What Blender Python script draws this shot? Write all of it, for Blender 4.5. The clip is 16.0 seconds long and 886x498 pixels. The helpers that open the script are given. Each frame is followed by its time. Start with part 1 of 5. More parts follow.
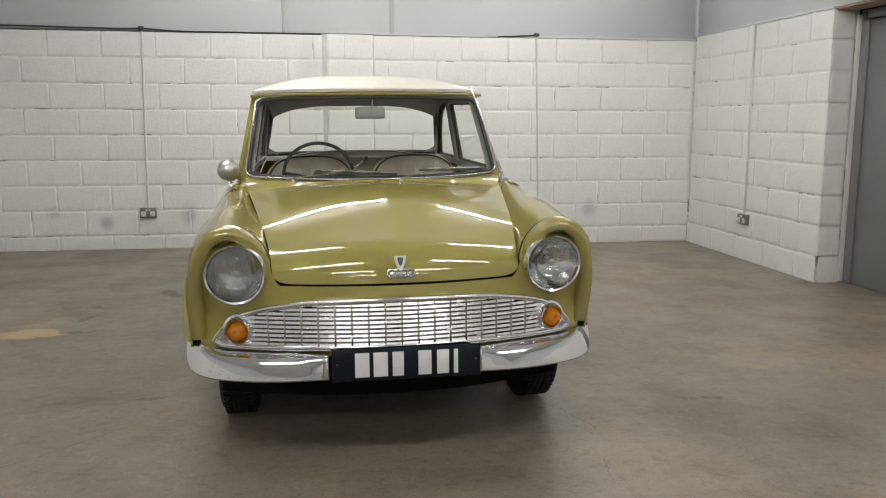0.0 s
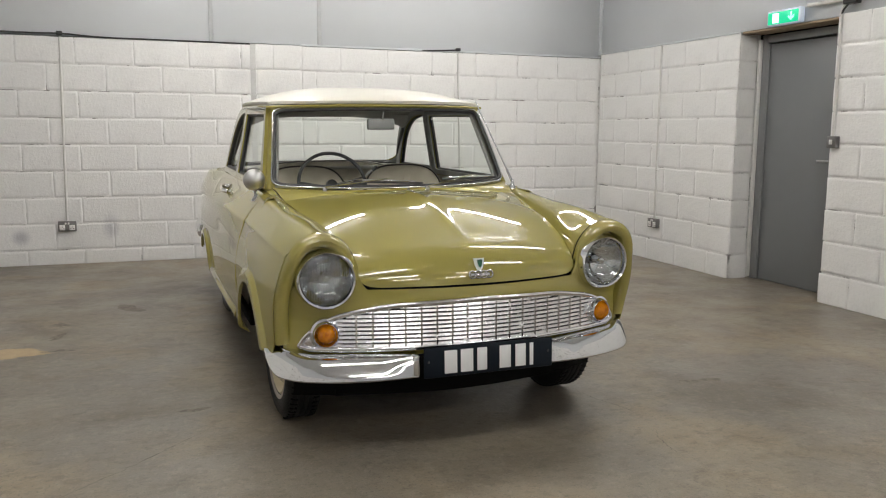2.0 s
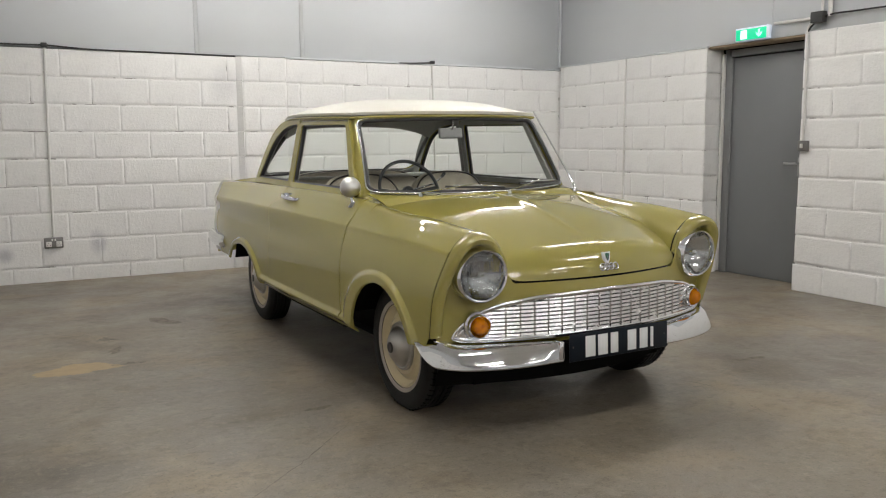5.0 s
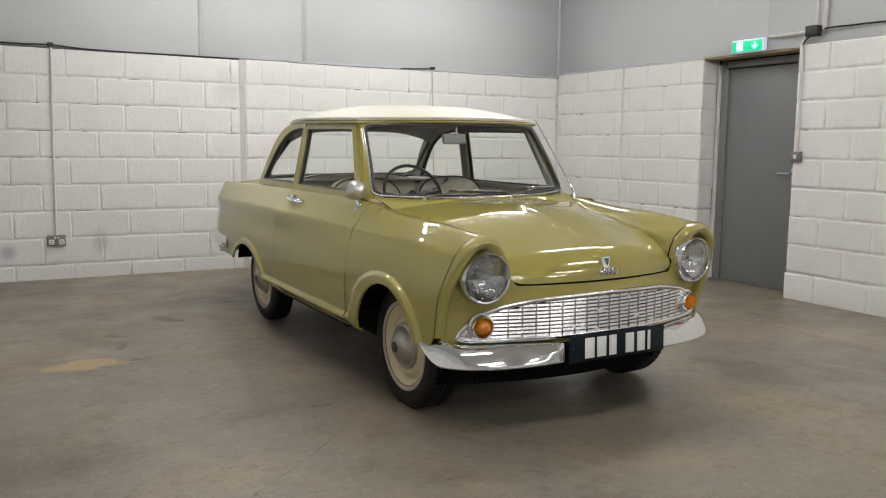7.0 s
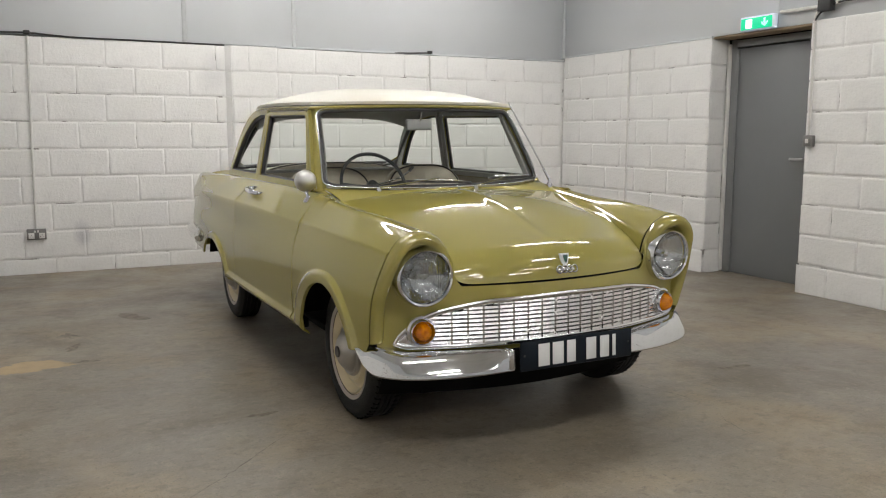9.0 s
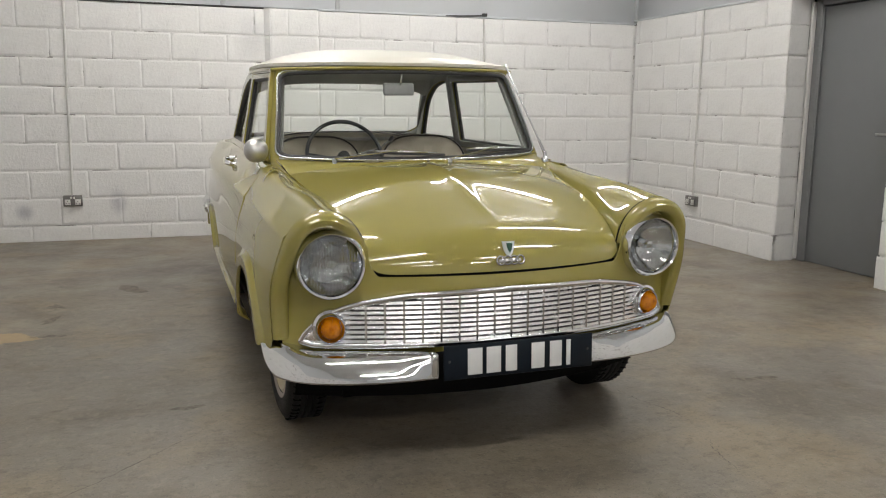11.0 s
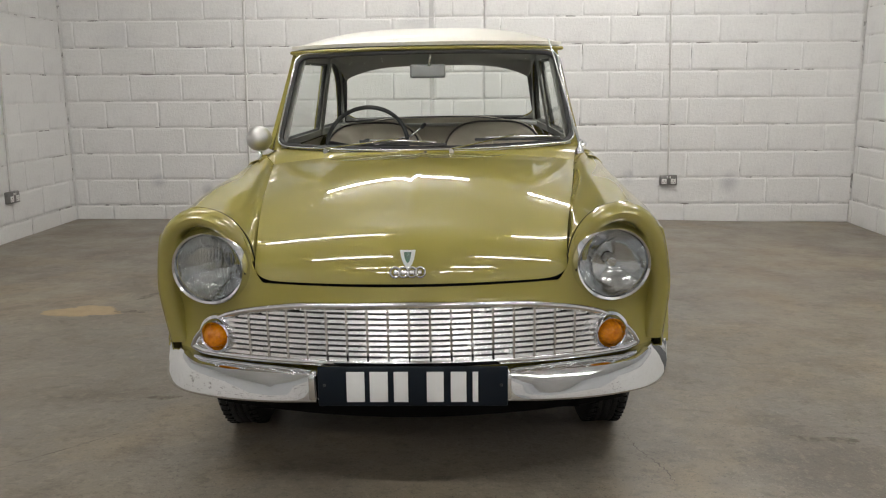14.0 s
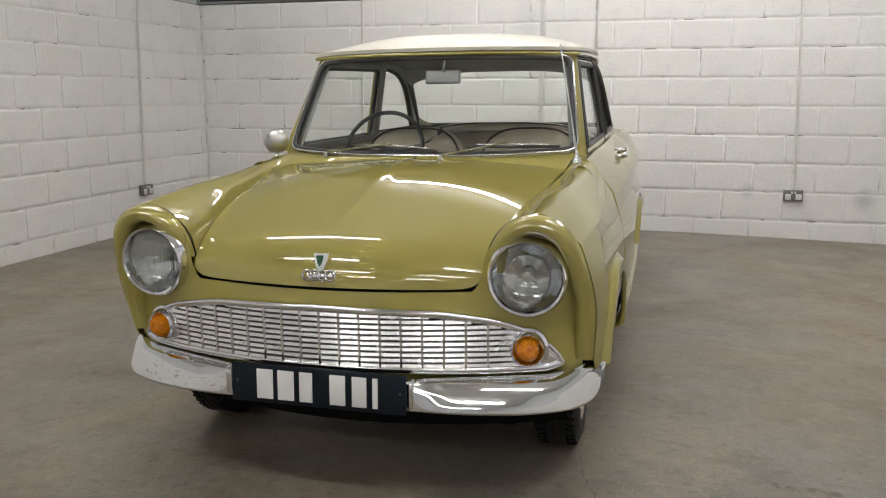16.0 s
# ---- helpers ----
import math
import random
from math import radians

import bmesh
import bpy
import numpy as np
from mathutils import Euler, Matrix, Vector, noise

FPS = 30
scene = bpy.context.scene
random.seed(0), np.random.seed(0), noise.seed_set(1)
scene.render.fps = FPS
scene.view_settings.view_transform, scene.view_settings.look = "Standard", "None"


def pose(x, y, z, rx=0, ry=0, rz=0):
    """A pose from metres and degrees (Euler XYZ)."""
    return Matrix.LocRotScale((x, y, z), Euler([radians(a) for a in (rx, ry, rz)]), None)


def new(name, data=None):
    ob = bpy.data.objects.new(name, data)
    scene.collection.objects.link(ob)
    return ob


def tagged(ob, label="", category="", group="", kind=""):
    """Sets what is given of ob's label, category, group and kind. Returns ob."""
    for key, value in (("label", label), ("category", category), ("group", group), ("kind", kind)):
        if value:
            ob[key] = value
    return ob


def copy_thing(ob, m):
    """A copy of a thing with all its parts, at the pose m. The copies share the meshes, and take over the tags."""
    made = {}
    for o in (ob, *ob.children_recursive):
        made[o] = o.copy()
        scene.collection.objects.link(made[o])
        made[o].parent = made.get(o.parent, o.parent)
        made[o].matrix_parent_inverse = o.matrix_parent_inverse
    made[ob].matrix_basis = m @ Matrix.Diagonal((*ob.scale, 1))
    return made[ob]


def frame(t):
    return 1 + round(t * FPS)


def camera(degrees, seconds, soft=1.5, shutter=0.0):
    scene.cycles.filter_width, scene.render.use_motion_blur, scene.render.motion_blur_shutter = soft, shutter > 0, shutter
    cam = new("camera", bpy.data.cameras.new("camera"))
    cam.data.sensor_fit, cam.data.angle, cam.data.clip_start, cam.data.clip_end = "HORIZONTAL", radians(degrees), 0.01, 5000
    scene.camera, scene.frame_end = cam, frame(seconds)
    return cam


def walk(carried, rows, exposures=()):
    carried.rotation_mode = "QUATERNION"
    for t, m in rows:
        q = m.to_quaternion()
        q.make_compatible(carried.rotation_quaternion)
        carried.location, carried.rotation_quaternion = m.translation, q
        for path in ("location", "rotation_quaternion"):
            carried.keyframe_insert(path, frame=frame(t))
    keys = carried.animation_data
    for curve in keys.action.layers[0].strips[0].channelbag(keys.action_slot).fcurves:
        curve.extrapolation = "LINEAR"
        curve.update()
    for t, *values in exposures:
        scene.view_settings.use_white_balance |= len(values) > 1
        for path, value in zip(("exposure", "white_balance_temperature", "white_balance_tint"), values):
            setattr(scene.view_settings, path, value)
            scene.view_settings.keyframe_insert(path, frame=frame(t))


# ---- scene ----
cam = camera(56.5, 16.0, soft=1.1)
METRES, EYE, TILT, LEAN, TURN = 5.6, 1.218, 0.0, 0.0, -8.9
ROWS = [
    (0.0, 0.0, 0.0, 0.0, 0.02, -8.95, -0.1),
    (0.5, -0.0413, -0.0101, 0.003, -2.84, -8.82, -0.16),
    (1.0, -0.0814, -0.0112, 0.0018, -6.0, -8.59, -0.33),
    (1.5, -0.1214, -0.0122, 0.0008, -8.42, -8.53, -0.42),
    (2.0, -0.1569, -0.0232, 0.0003, -11.07, -8.2, -0.41),
    (2.5, -0.197, -0.0272, 0.0045, -13.32, -7.78, -0.21),
    (3.0, -0.2345, -0.0138, 0.0043, -15.56, -7.21, 0.16),
    (3.5, -0.2697, -0.0007, 0.0035, -17.44, -7.04, 0.65),
    (4.0, -0.2999, -0.0045, -0.002, -18.63, -7.21, 0.96),
    (4.5, -0.3257, -0.0165, -0.0057, -19.45, -7.67, 0.8),
    (5.0, -0.3443, -0.0235, -0.0028, -19.44, -7.42, 0.26),
    (7.5, -0.3593, -0.0384, -0.0018, -19.88, -7.11, -0.7),
    (8.0, -0.3424, -0.0229, -0.0026, -19.8, -7.2, -0.51),
    (8.5, -0.3077, -0.0136, -0.0018, -18.44, -7.55, -0.24),
    (9.0, -0.2776, -0.0027, -0.0037, -17.53, -7.9, -0.12),
    (11.5, -0.1122, 0.0711, -0.0077, -6.29, -10.48, -0.48),
    (12.0, -0.0842, 0.0883, -0.0073, -3.03, -11.0, -0.23),
    (12.5, -0.0488, 0.0936, -0.0056, 0.29, -11.08, 0.1),
    (13.0, -0.0099, 0.0937, -0.0034, 3.73, -11.08, 0.38),
    (13.5, 0.0263, 0.1056, -0.0078, 7.15, -11.18, 0.43),
    (14.0, 0.0657, 0.1232, -0.0057, 10.86, -11.19, 0.43),
    (14.5, 0.1057, 0.1285, -0.0043, 14.83, -10.76, 0.44),
    (15.0, 0.1417, 0.1295, -0.0015, 17.99, -10.66, 0.25),
    (15.5, 0.1688, 0.1434, -0.0037, 20.87, -10.59, 0.08),
    (16.0, 0.1948, 0.1673, -0.0055, 24.23, -10.8, 0.02),
]
walk(cam, [(t, pose(0, 0, EYE, TILT, LEAN, TURN) @ pose(METRES * x, METRES * y, METRES * z, 90 + pitch, roll, yaw)) for t, x, y, z, yaw, pitch, roll in ROWS])

# ---- light ----
scene.view_settings.exposure = 0.0
world = bpy.data.worlds.new("world")
scene.world = world
world.use_nodes = True
world.node_tree.nodes["Background"].inputs["Color"].default_value = (0.02, 0.02, 0.022, 1)
world.node_tree.nodes["Background"].inputs["Strength"].default_value = 0.2
LAMP_STRENGTH = 55.0
CEILING_Z = 3.1
BATTEN_ROWS = (6.55, 4.2, 1.3, -1.7, -4.7)


# ---- materials ----
def material(name, color, rough=0.5, metal=0.0, vary=0.0, scale=8.0, tint=None, fine=0.0, fine_scale=120.0,
             bump=0.0, bump_scale=60.0, coat=0.0, rough_vary=0.0, spec=0.5, emission=None, strength=0.0, transmission=0.0, ior=1.5, per_object=0.0, span=(0.45, 0.72)):
    """A node material: a base colour varied by broad stains, fine grain and from piece to piece, with fine relief."""
    m = bpy.data.materials.new(name)
    m.use_nodes = True
    nt = m.node_tree
    b = nt.nodes["Principled BSDF"]
    c = (*color, 1.0)
    b.inputs["Base Color"].default_value = c
    b.inputs["Roughness"].default_value = rough
    b.inputs["Metallic"].default_value = metal
    b.inputs["IOR"].default_value = ior
    b.inputs["Coat Weight"].default_value = coat
    b.inputs["Specular IOR Level"].default_value = spec
    b.inputs["Coat Roughness"].default_value = 0.008
    b.inputs["Coat IOR"].default_value = 1.95
    b.inputs["Transmission Weight"].default_value = transmission
    if emission:
        b.inputs["Emission Color"].default_value = (*emission, 1.0)
        b.inputs["Emission Strength"].default_value = strength
    tc = nt.nodes.new("ShaderNodeTexCoord")
    out = None

    def noise_node(sc, detail=5.0, rough_n=0.6):
        n = nt.nodes.new("ShaderNodeTexNoise")
        n.inputs["Scale"].default_value = sc
        n.inputs["Detail"].default_value = detail
        n.inputs["Roughness"].default_value = rough_n
        nt.links.new(tc.outputs["Object"], n.inputs["Vector"])
        return n

    def mixed(fac, a, other):
        x = nt.nodes.new("ShaderNodeMix")
        x.data_type = "RGBA"
        nt.links.new(fac, x.inputs["Factor"])
        if a is None:
            x.inputs["A"].default_value = c
        else:
            nt.links.new(a, x.inputs["A"])
        x.inputs["B"].default_value = (*other, 1.0)
        return x.outputs["Result"]

    def ramp(src, lo, hi, top):
        r = nt.nodes.new("ShaderNodeMapRange")
        r.inputs["From Min"].default_value = lo
        r.inputs["From Max"].default_value = hi
        r.inputs["To Max"].default_value = top
        nt.links.new(src, r.inputs["Value"])
        return r.outputs["Result"]

    if vary:
        other = tint or tuple(0.6 * v for v in color)
        out = mixed(ramp(noise_node(scale).outputs["Fac"], span[0], span[1], vary), out, other)
    if fine:
        out = mixed(ramp(noise_node(fine_scale, 3.0).outputs["Fac"], 0.5, 0.75, fine), out, tuple(0.45 * v for v in color))
    if per_object:
        info = nt.nodes.new("ShaderNodeObjectInfo")
        out = mixed(ramp(info.outputs["Random"], 0.0, 1.0, per_object), out, tuple(0.55 * v for v in color))
    if out is not None:
        nt.links.new(out, b.inputs["Base Color"])
    if rough_vary:
        r = nt.nodes.new("ShaderNodeMapRange")
        r.inputs["From Min"].default_value, r.inputs["From Max"].default_value = 0.35, 0.7
        r.inputs["To Min"].default_value, r.inputs["To Max"].default_value = max(0.02, rough - rough_vary), min(1.0, rough + rough_vary)
        nt.links.new(noise_node(scale * 1.7).outputs["Fac"], r.inputs["Value"])
        nt.links.new(r.outputs["Result"], b.inputs["Roughness"])
    if bump:
        bp = nt.nodes.new("ShaderNodeBump")
        bp.inputs["Strength"].default_value = bump
        bp.inputs["Distance"].default_value = 0.01
        nt.links.new(noise_node(bump_scale, 4.0).outputs["Fac"], bp.inputs["Height"])
        nt.links.new(bp.outputs["Normal"], b.inputs["Normal"])
    return m


GREEN = material("olive_paint", (0.312, 0.270, 0.060), 0.5, coat=1.0, vary=0.10, scale=0.9, tint=(0.318, 0.277, 0.070), spec=0.05)
CREAM = material("cream_roof_paint", (0.79, 0.77, 0.685), 0.45, coat=0.25, vary=0.1, scale=1.5)
CHROME = material("chrome", (0.78, 0.79, 0.80), 0.05, 1.0, vary=0.05, scale=12, rough_vary=0.02)
SATIN = material("polished_aluminium", (0.78, 0.78, 0.78), 0.26, 1.0, vary=0.04, scale=12, rough_vary=0.02)
HUBCAP = material("satin_hubcap_metal", (0.46, 0.445, 0.42), 0.36, 1.0, vary=0.2, scale=18)
BLACK_RUBBER = material("black_rubber", (0.011, 0.011, 0.011), 0.62, spec=0.3, vary=0.3, scale=20, tint=(0.024, 0.023, 0.022), bump=0.2, bump_scale=200)
RUBBER_SEAL = material("grey_rubber_seal", (0.035, 0.035, 0.035), 0.5, vary=0.3, scale=15, tint=(0.06, 0.06, 0.06))
DARK = material("underseal_and_gap_black", (0.006, 0.006, 0.006), 0.9, spec=0.1, vary=0.3, scale=12)
CAP_DARK = material("dark_cap_badge", (0.10, 0.095, 0.09), 0.35, 0.8, vary=0.4, scale=60)
MIRROR_GREY = material("mirror_back_grey", (0.30, 0.30, 0.30), 0.4, 0.3, vary=0.2, scale=30)
RIM = material("cream_wheel_paint", (0.72, 0.62, 0.40), 0.32, coat=0.5, vary=0.15, scale=14)
REDLINE = material("tyre_band", (0.42, 0.37, 0.33), 0.6, vary=0.25, scale=25)
GLASS = material("clear_glass", (0.93, 0.95, 0.935), 0.0, transmission=1.0, ior=1.03)
LENS = material("headlamp_glass", (0.97, 0.985, 0.985), 0.02, transmission=1.0, ior=1.3, bump=0.03, bump_scale=40)
REFLECTOR = material("lamp_reflector", (0.68, 0.69, 0.70), 0.10, 1.0, vary=0.45, scale=22, tint=(0.30, 0.305, 0.31), bump=0.16, bump_scale=14)
AMBER = material("amber_lens", (0.62, 0.205, 0.0), 0.22, coat=0.25, spec=0.3, vary=0.7, scale=60, tint=(0.30, 0.075, 0.0), bump=0.3, bump_scale=140)
RED = material("red_lens", (0.5, 0.02, 0.01), 0.15, coat=1.0)
PLATE_BLACK = material("plate_black", (0.004, 0.008, 0.014), 0.35, spec=0.25, vary=0.2, scale=15)
PLATE_WHITE = material("plate_white", (0.75, 0.76, 0.76), 0.4, vary=0.1, scale=40)
TRIM_GREY = material("grey_headlining", (0.34, 0.34, 0.315), 0.8, vary=0.2, scale=10, bump=0.15, bump_scale=300)
VINYL = material("beige_seat_vinyl", (0.44, 0.395, 0.31), 0.5, vary=0.25, scale=9, bump=0.15, bump_scale=180)
MIRROR_SHELL = material("dull_plated_shell", (0.66, 0.66, 0.65), 0.33, 1.0, vary=0.10, scale=12, rough_vary=0.04)
PIPING = material("dark_piping", (0.05, 0.045, 0.04), 0.5)
DASH = material("dash_vinyl", (0.10, 0.10, 0.10), 0.55, vary=0.2, scale=12)
WHEEL_BLACK = material("steering_wheel_plastic", (0.03, 0.032, 0.034), 0.3, coat=0.3)
BADGE_GREEN = material("badge_enamel_green", (0.01, 0.10, 0.05), 0.15, coat=1.0)
BLOCK = material("white_painted_block", (0.79, 0.785, 0.775), 0.62, vary=0.45, scale=3.4, tint=(0.665, 0.66, 0.655), fine=0.12, fine_scale=55,
                 bump=0.30, bump_scale=38, per_object=0.06, span=(0.50, 0.66))


def smudged(m, spots, color):
    """Adds soft grey scuffs of given places and sizes to a wall paint."""
    nt = m.node_tree
    b = nt.nodes["Principled BSDF"]
    src = b.inputs["Base Color"].links[0].from_socket
    geo = nt.nodes.new("ShaderNodeNewGeometry")
    for x, y, z, w, h, strength in spots:
        mp = nt.nodes.new("ShaderNodeVectorMath")
        mp.operation = "SUBTRACT"
        mp.inputs[1].default_value = (x, y, z)
        nt.links.new(geo.outputs["Position"], mp.inputs[0])
        sc = nt.nodes.new("ShaderNodeVectorMath")
        sc.operation = "MULTIPLY"
        sc.inputs[1].default_value = (1 / w, 1 / w, 1 / h)
        nt.links.new(mp.outputs["Vector"], sc.inputs[0])
        ln = nt.nodes.new("ShaderNodeVectorMath")
        ln.operation = "LENGTH"
        nt.links.new(sc.outputs["Vector"], ln.inputs[0])
        r = nt.nodes.new("ShaderNodeMapRange")
        r.interpolation_type = "SMOOTHSTEP"
        r.inputs["From Min"].default_value, r.inputs["From Max"].default_value = 1.0, 0.1
        r.inputs["To Max"].default_value = strength
        nt.links.new(ln.outputs["Value"], r.inputs["Value"])
        x_mix = nt.nodes.new("ShaderNodeMix")
        x_mix.data_type = "RGBA"
        nt.links.new(r.outputs["Result"], x_mix.inputs["Factor"])
        nt.links.new(src, x_mix.inputs["A"])
        x_mix.inputs["B"].default_value = (*color, 1)
        src = x_mix.outputs["Result"]
    nt.links.new(src, b.inputs["Base Color"])


smudged(BLOCK, [(-2.37, 8.0, 0.36, 0.10, 0.09, 0.45), (-1.91, 8.0, 0.26, 0.10, 0.09, 0.70), (-1.17, 8.0, 0.33, 0.10, 0.15, 0.55),
                (1.86, 8.0, 0.38, 0.08, 0.10, 0.35), (2.75, 8.0, 0.33, 0.12, 0.14, 0.5), (-2.62, 8.0, 1.62, 0.25, 0.18, 0.18), (0.0, 8.0, 1.75, 0.20, 0.25, 0.25)], (0.36, 0.36, 0.40))
MORTAR = material("painted_mortar", (0.77, 0.762, 0.75), 0.75, vary=0.85, scale=5.5, tint=(0.22, 0.21, 0.20), span=(0.57, 0.64), fine=0.3, fine_scale=40, bump=0.5, bump_scale=70)
CLADDING = material("pale_grey_cladding", (0.58, 0.60, 0.62), 0.7, vary=0.3, scale=0.9, tint=(0.55, 0.565, 0.58), rough_vary=0.1)
COVER = material("cladding_cover_strip", (0.50, 0.515, 0.53), 0.6, vary=0.3, scale=3.0)
CONDUIT = material("white_conduit", (0.66, 0.65, 0.63), 0.45, vary=0.3, scale=14, tint=(0.45, 0.44, 0.42))
CABLE = material("black_cable", (0.02, 0.02, 0.02), 0.5)
SOCKET_METAL = material("brushed_metal_plate", (0.22, 0.215, 0.21), 0.38, 0.85, vary=0.3, scale=40)
SOCKET_WHITE = material("white_plastic", (0.72, 0.71, 0.69), 0.4)
DOOR_GREY = material("grey_door_paint", (0.160, 0.165, 0.172), 0.42, vary=0.2, scale=2.5, tint=(0.19, 0.195, 0.20), rough_vary=0.08, bump=0.04, bump_scale=150)
FRAME_GREY = material("grey_frame_paint", (0.20, 0.205, 0.21), 0.42, vary=0.25, scale=4)
LINTEL = material("bare_timber", (0.28, 0.21, 0.14), 0.7, vary=0.5, scale=9)
STEEL = material("brushed_steel", (0.45, 0.45, 0.45), 0.3, 1.0, vary=0.2, scale=40)
SIGN_GREEN = material("sign_green", (0.0, 0.28, 0.13), 0.4, emission=(0.0, 0.62, 0.30), strength=0.9)
SIGN_WHITE = material("sign_white", (0.85, 0.9, 0.9), 0.4, emission=(0.8, 1.0, 0.97), strength=1.0)
SIGN_BODY = material("sign_case", (0.72, 0.75, 0.78), 0.35, emission=(0.55, 0.75, 1.0), strength=0.25)
CEILING = material("ceiling_sheet", (0.76, 0.765, 0.77), 0.6, vary=0.25, scale=1.2)
TUBE_GLOW = material("batten_diffuser", (0.9, 0.9, 0.9), 0.4, emission=(1.0, 0.972, 0.94), strength=LAMP_STRENGTH)
BATTEN_BODY = material("batten_case", (0.7, 0.7, 0.7), 0.4)


def floor_material():
    """Worn grey floor paint over concrete: broad cloudy stains, tan worn patches, dark scuffs and a soft sheen."""
    m = bpy.data.materials.new("painted_concrete_floor")
    m.use_nodes = True
    nt = m.node_tree
    b = nt.nodes["Principled BSDF"]
    tc = nt.nodes.new("ShaderNodeTexCoord")

    def n(sc, detail, lo, hi, top, stretch=(1, 1, 1), distortion=0.0):
        mp = nt.nodes.new("ShaderNodeMapping")
        mp.inputs["Scale"].default_value = stretch
        nt.links.new(tc.outputs["Object"], mp.inputs["Vector"])
        t = nt.nodes.new("ShaderNodeTexNoise")
        t.inputs["Scale"].default_value, t.inputs["Detail"].default_value = sc, detail
        t.inputs["Distortion"].default_value = distortion
        t.inputs["Roughness"].default_value = 0.62
        nt.links.new(mp.outputs["Vector"], t.inputs["Vector"])
        r = nt.nodes.new("ShaderNodeMapRange")
        r.inputs["From Min"].default_value, r.inputs["From Max"].default_value, r.inputs["To Max"].default_value = lo, hi, top
        nt.links.new(t.outputs["Fac"], r.inputs["Value"])
        return r.outputs["Result"], t.outputs["Fac"]

    def mix(fac, a, col):
        x = nt.nodes.new("ShaderNodeMix")
        x.data_type = "RGBA"
        nt.links.new(fac, x.inputs["Factor"])
        if isinstance(a, tuple):
            x.inputs["A"].default_value = (*a, 1)
        else:
            nt.links.new(a, x.inputs["A"])
        x.inputs["B"].default_value = (*col, 1)
        return x.outputs["Result"]

    col = mix(n(0.5, 8, 0.38, 0.62, 1.0)[0], (0.190, 0.171, 0.148), (0.222, 0.187, 0.136))
    col = mix(n(1.2, 13, 0.51, 0.62, 0.75, distortion=0.25)[0], col, (0.285, 0.230, 0.155))
    col = mix(n(0.85, 13, 0.53, 0.65, 0.75, (1, 1.25, 1), 0.25)[0], col, (0.112, 0.094, 0.075))
    col = mix(n(2.6, 13, 0.56, 0.66, 0.50, (1, 1.2, 1), 0.15)[0], col, (0.122, 0.093, 0.062))
    col = mix(n(6.5, 13, 0.62, 0.68, 0.40, (1.0, 1.6, 1), 0.1)[0], col, (0.070, 0.058, 0.046))
    col = mix(n(9.0, 13, 0.57, 0.70, 0.40)[0], col, (0.34, 0.285, 0.210))
    col = mix(n(17.0, 10, 0.52, 0.64, 0.42, (1, 1.3, 1), 0.3)[0], col, (0.098, 0.083, 0.066))
    col = mix(n(24.0, 10, 0.54, 0.66, 0.36, (1.4, 1, 1), 0.3)[0], col, (0.315, 0.272, 0.208))
    col = mix(n(90.0, 4, 0.56, 0.70, 0.75)[0], col, (0.086, 0.076, 0.065))
    col = mix(n(160.0, 3, 0.58, 0.70, 0.50)[0], col, (0.35, 0.315, 0.265))
    nt.links.new(col, b.inputs["Base Color"])
    r = nt.nodes.new("ShaderNodeMapRange")
    r.inputs["From Min"].default_value, r.inputs["From Max"].default_value = 0.35, 0.7
    r.inputs["To Min"].default_value, r.inputs["To Max"].default_value = 0.30, 0.52
    nt.links.new(n(2.4, 6, 0, 1, 1)[1], r.inputs["Value"])
    nt.links.new(r.outputs["Result"], b.inputs["Roughness"])
    bp = nt.nodes.new("ShaderNodeBump")
    bp.inputs["Strength"].default_value, bp.inputs["Distance"].default_value = 0.18, 0.01
    nt.links.new(n(35.0, 5, 0, 1, 1)[1], bp.inputs["Height"])
    nt.links.new(bp.outputs["Normal"], b.inputs["Normal"])
    return m


FLOOR = floor_material()
TAN_PATCH = material("bare_concrete_patch", (0.43, 0.325, 0.195), 0.6, vary=0.5, scale=16, tint=(0.31, 0.235, 0.15))
OIL = material("dark_stain", (0.085, 0.067, 0.048), 0.45, vary=0.9, scale=34, tint=(0.18, 0.152, 0.118), span=(0.46, 0.56))


# ---- mesh helpers ----
def mesh_of(name, verts, faces, mat, smooth=True):
    me = bpy.data.meshes.new(name)
    me.from_pydata([tuple(v) for v in verts], [], faces)
    me.update()
    me.materials.append(mat)
    if smooth:
        me.polygons.foreach_set("use_smooth", [True] * len(me.polygons))
    return me


def part(name, me, parent=None, label="", matrix=None):
    ob = new(name, me)
    ob.parent = parent
    if matrix is not None:
        ob.matrix_basis = matrix
    if label:
        tagged(ob, label)
    return ob


def from_bm(name, bm, mat, smooth=True):
    me = bpy.data.meshes.new(name)
    bmesh.ops.recalc_face_normals(bm, faces=bm.faces)
    bm.to_mesh(me)
    bm.free()
    me.materials.append(mat)
    if smooth:
        me.polygons.foreach_set("use_smooth", [True] * len(me.polygons))
    return me


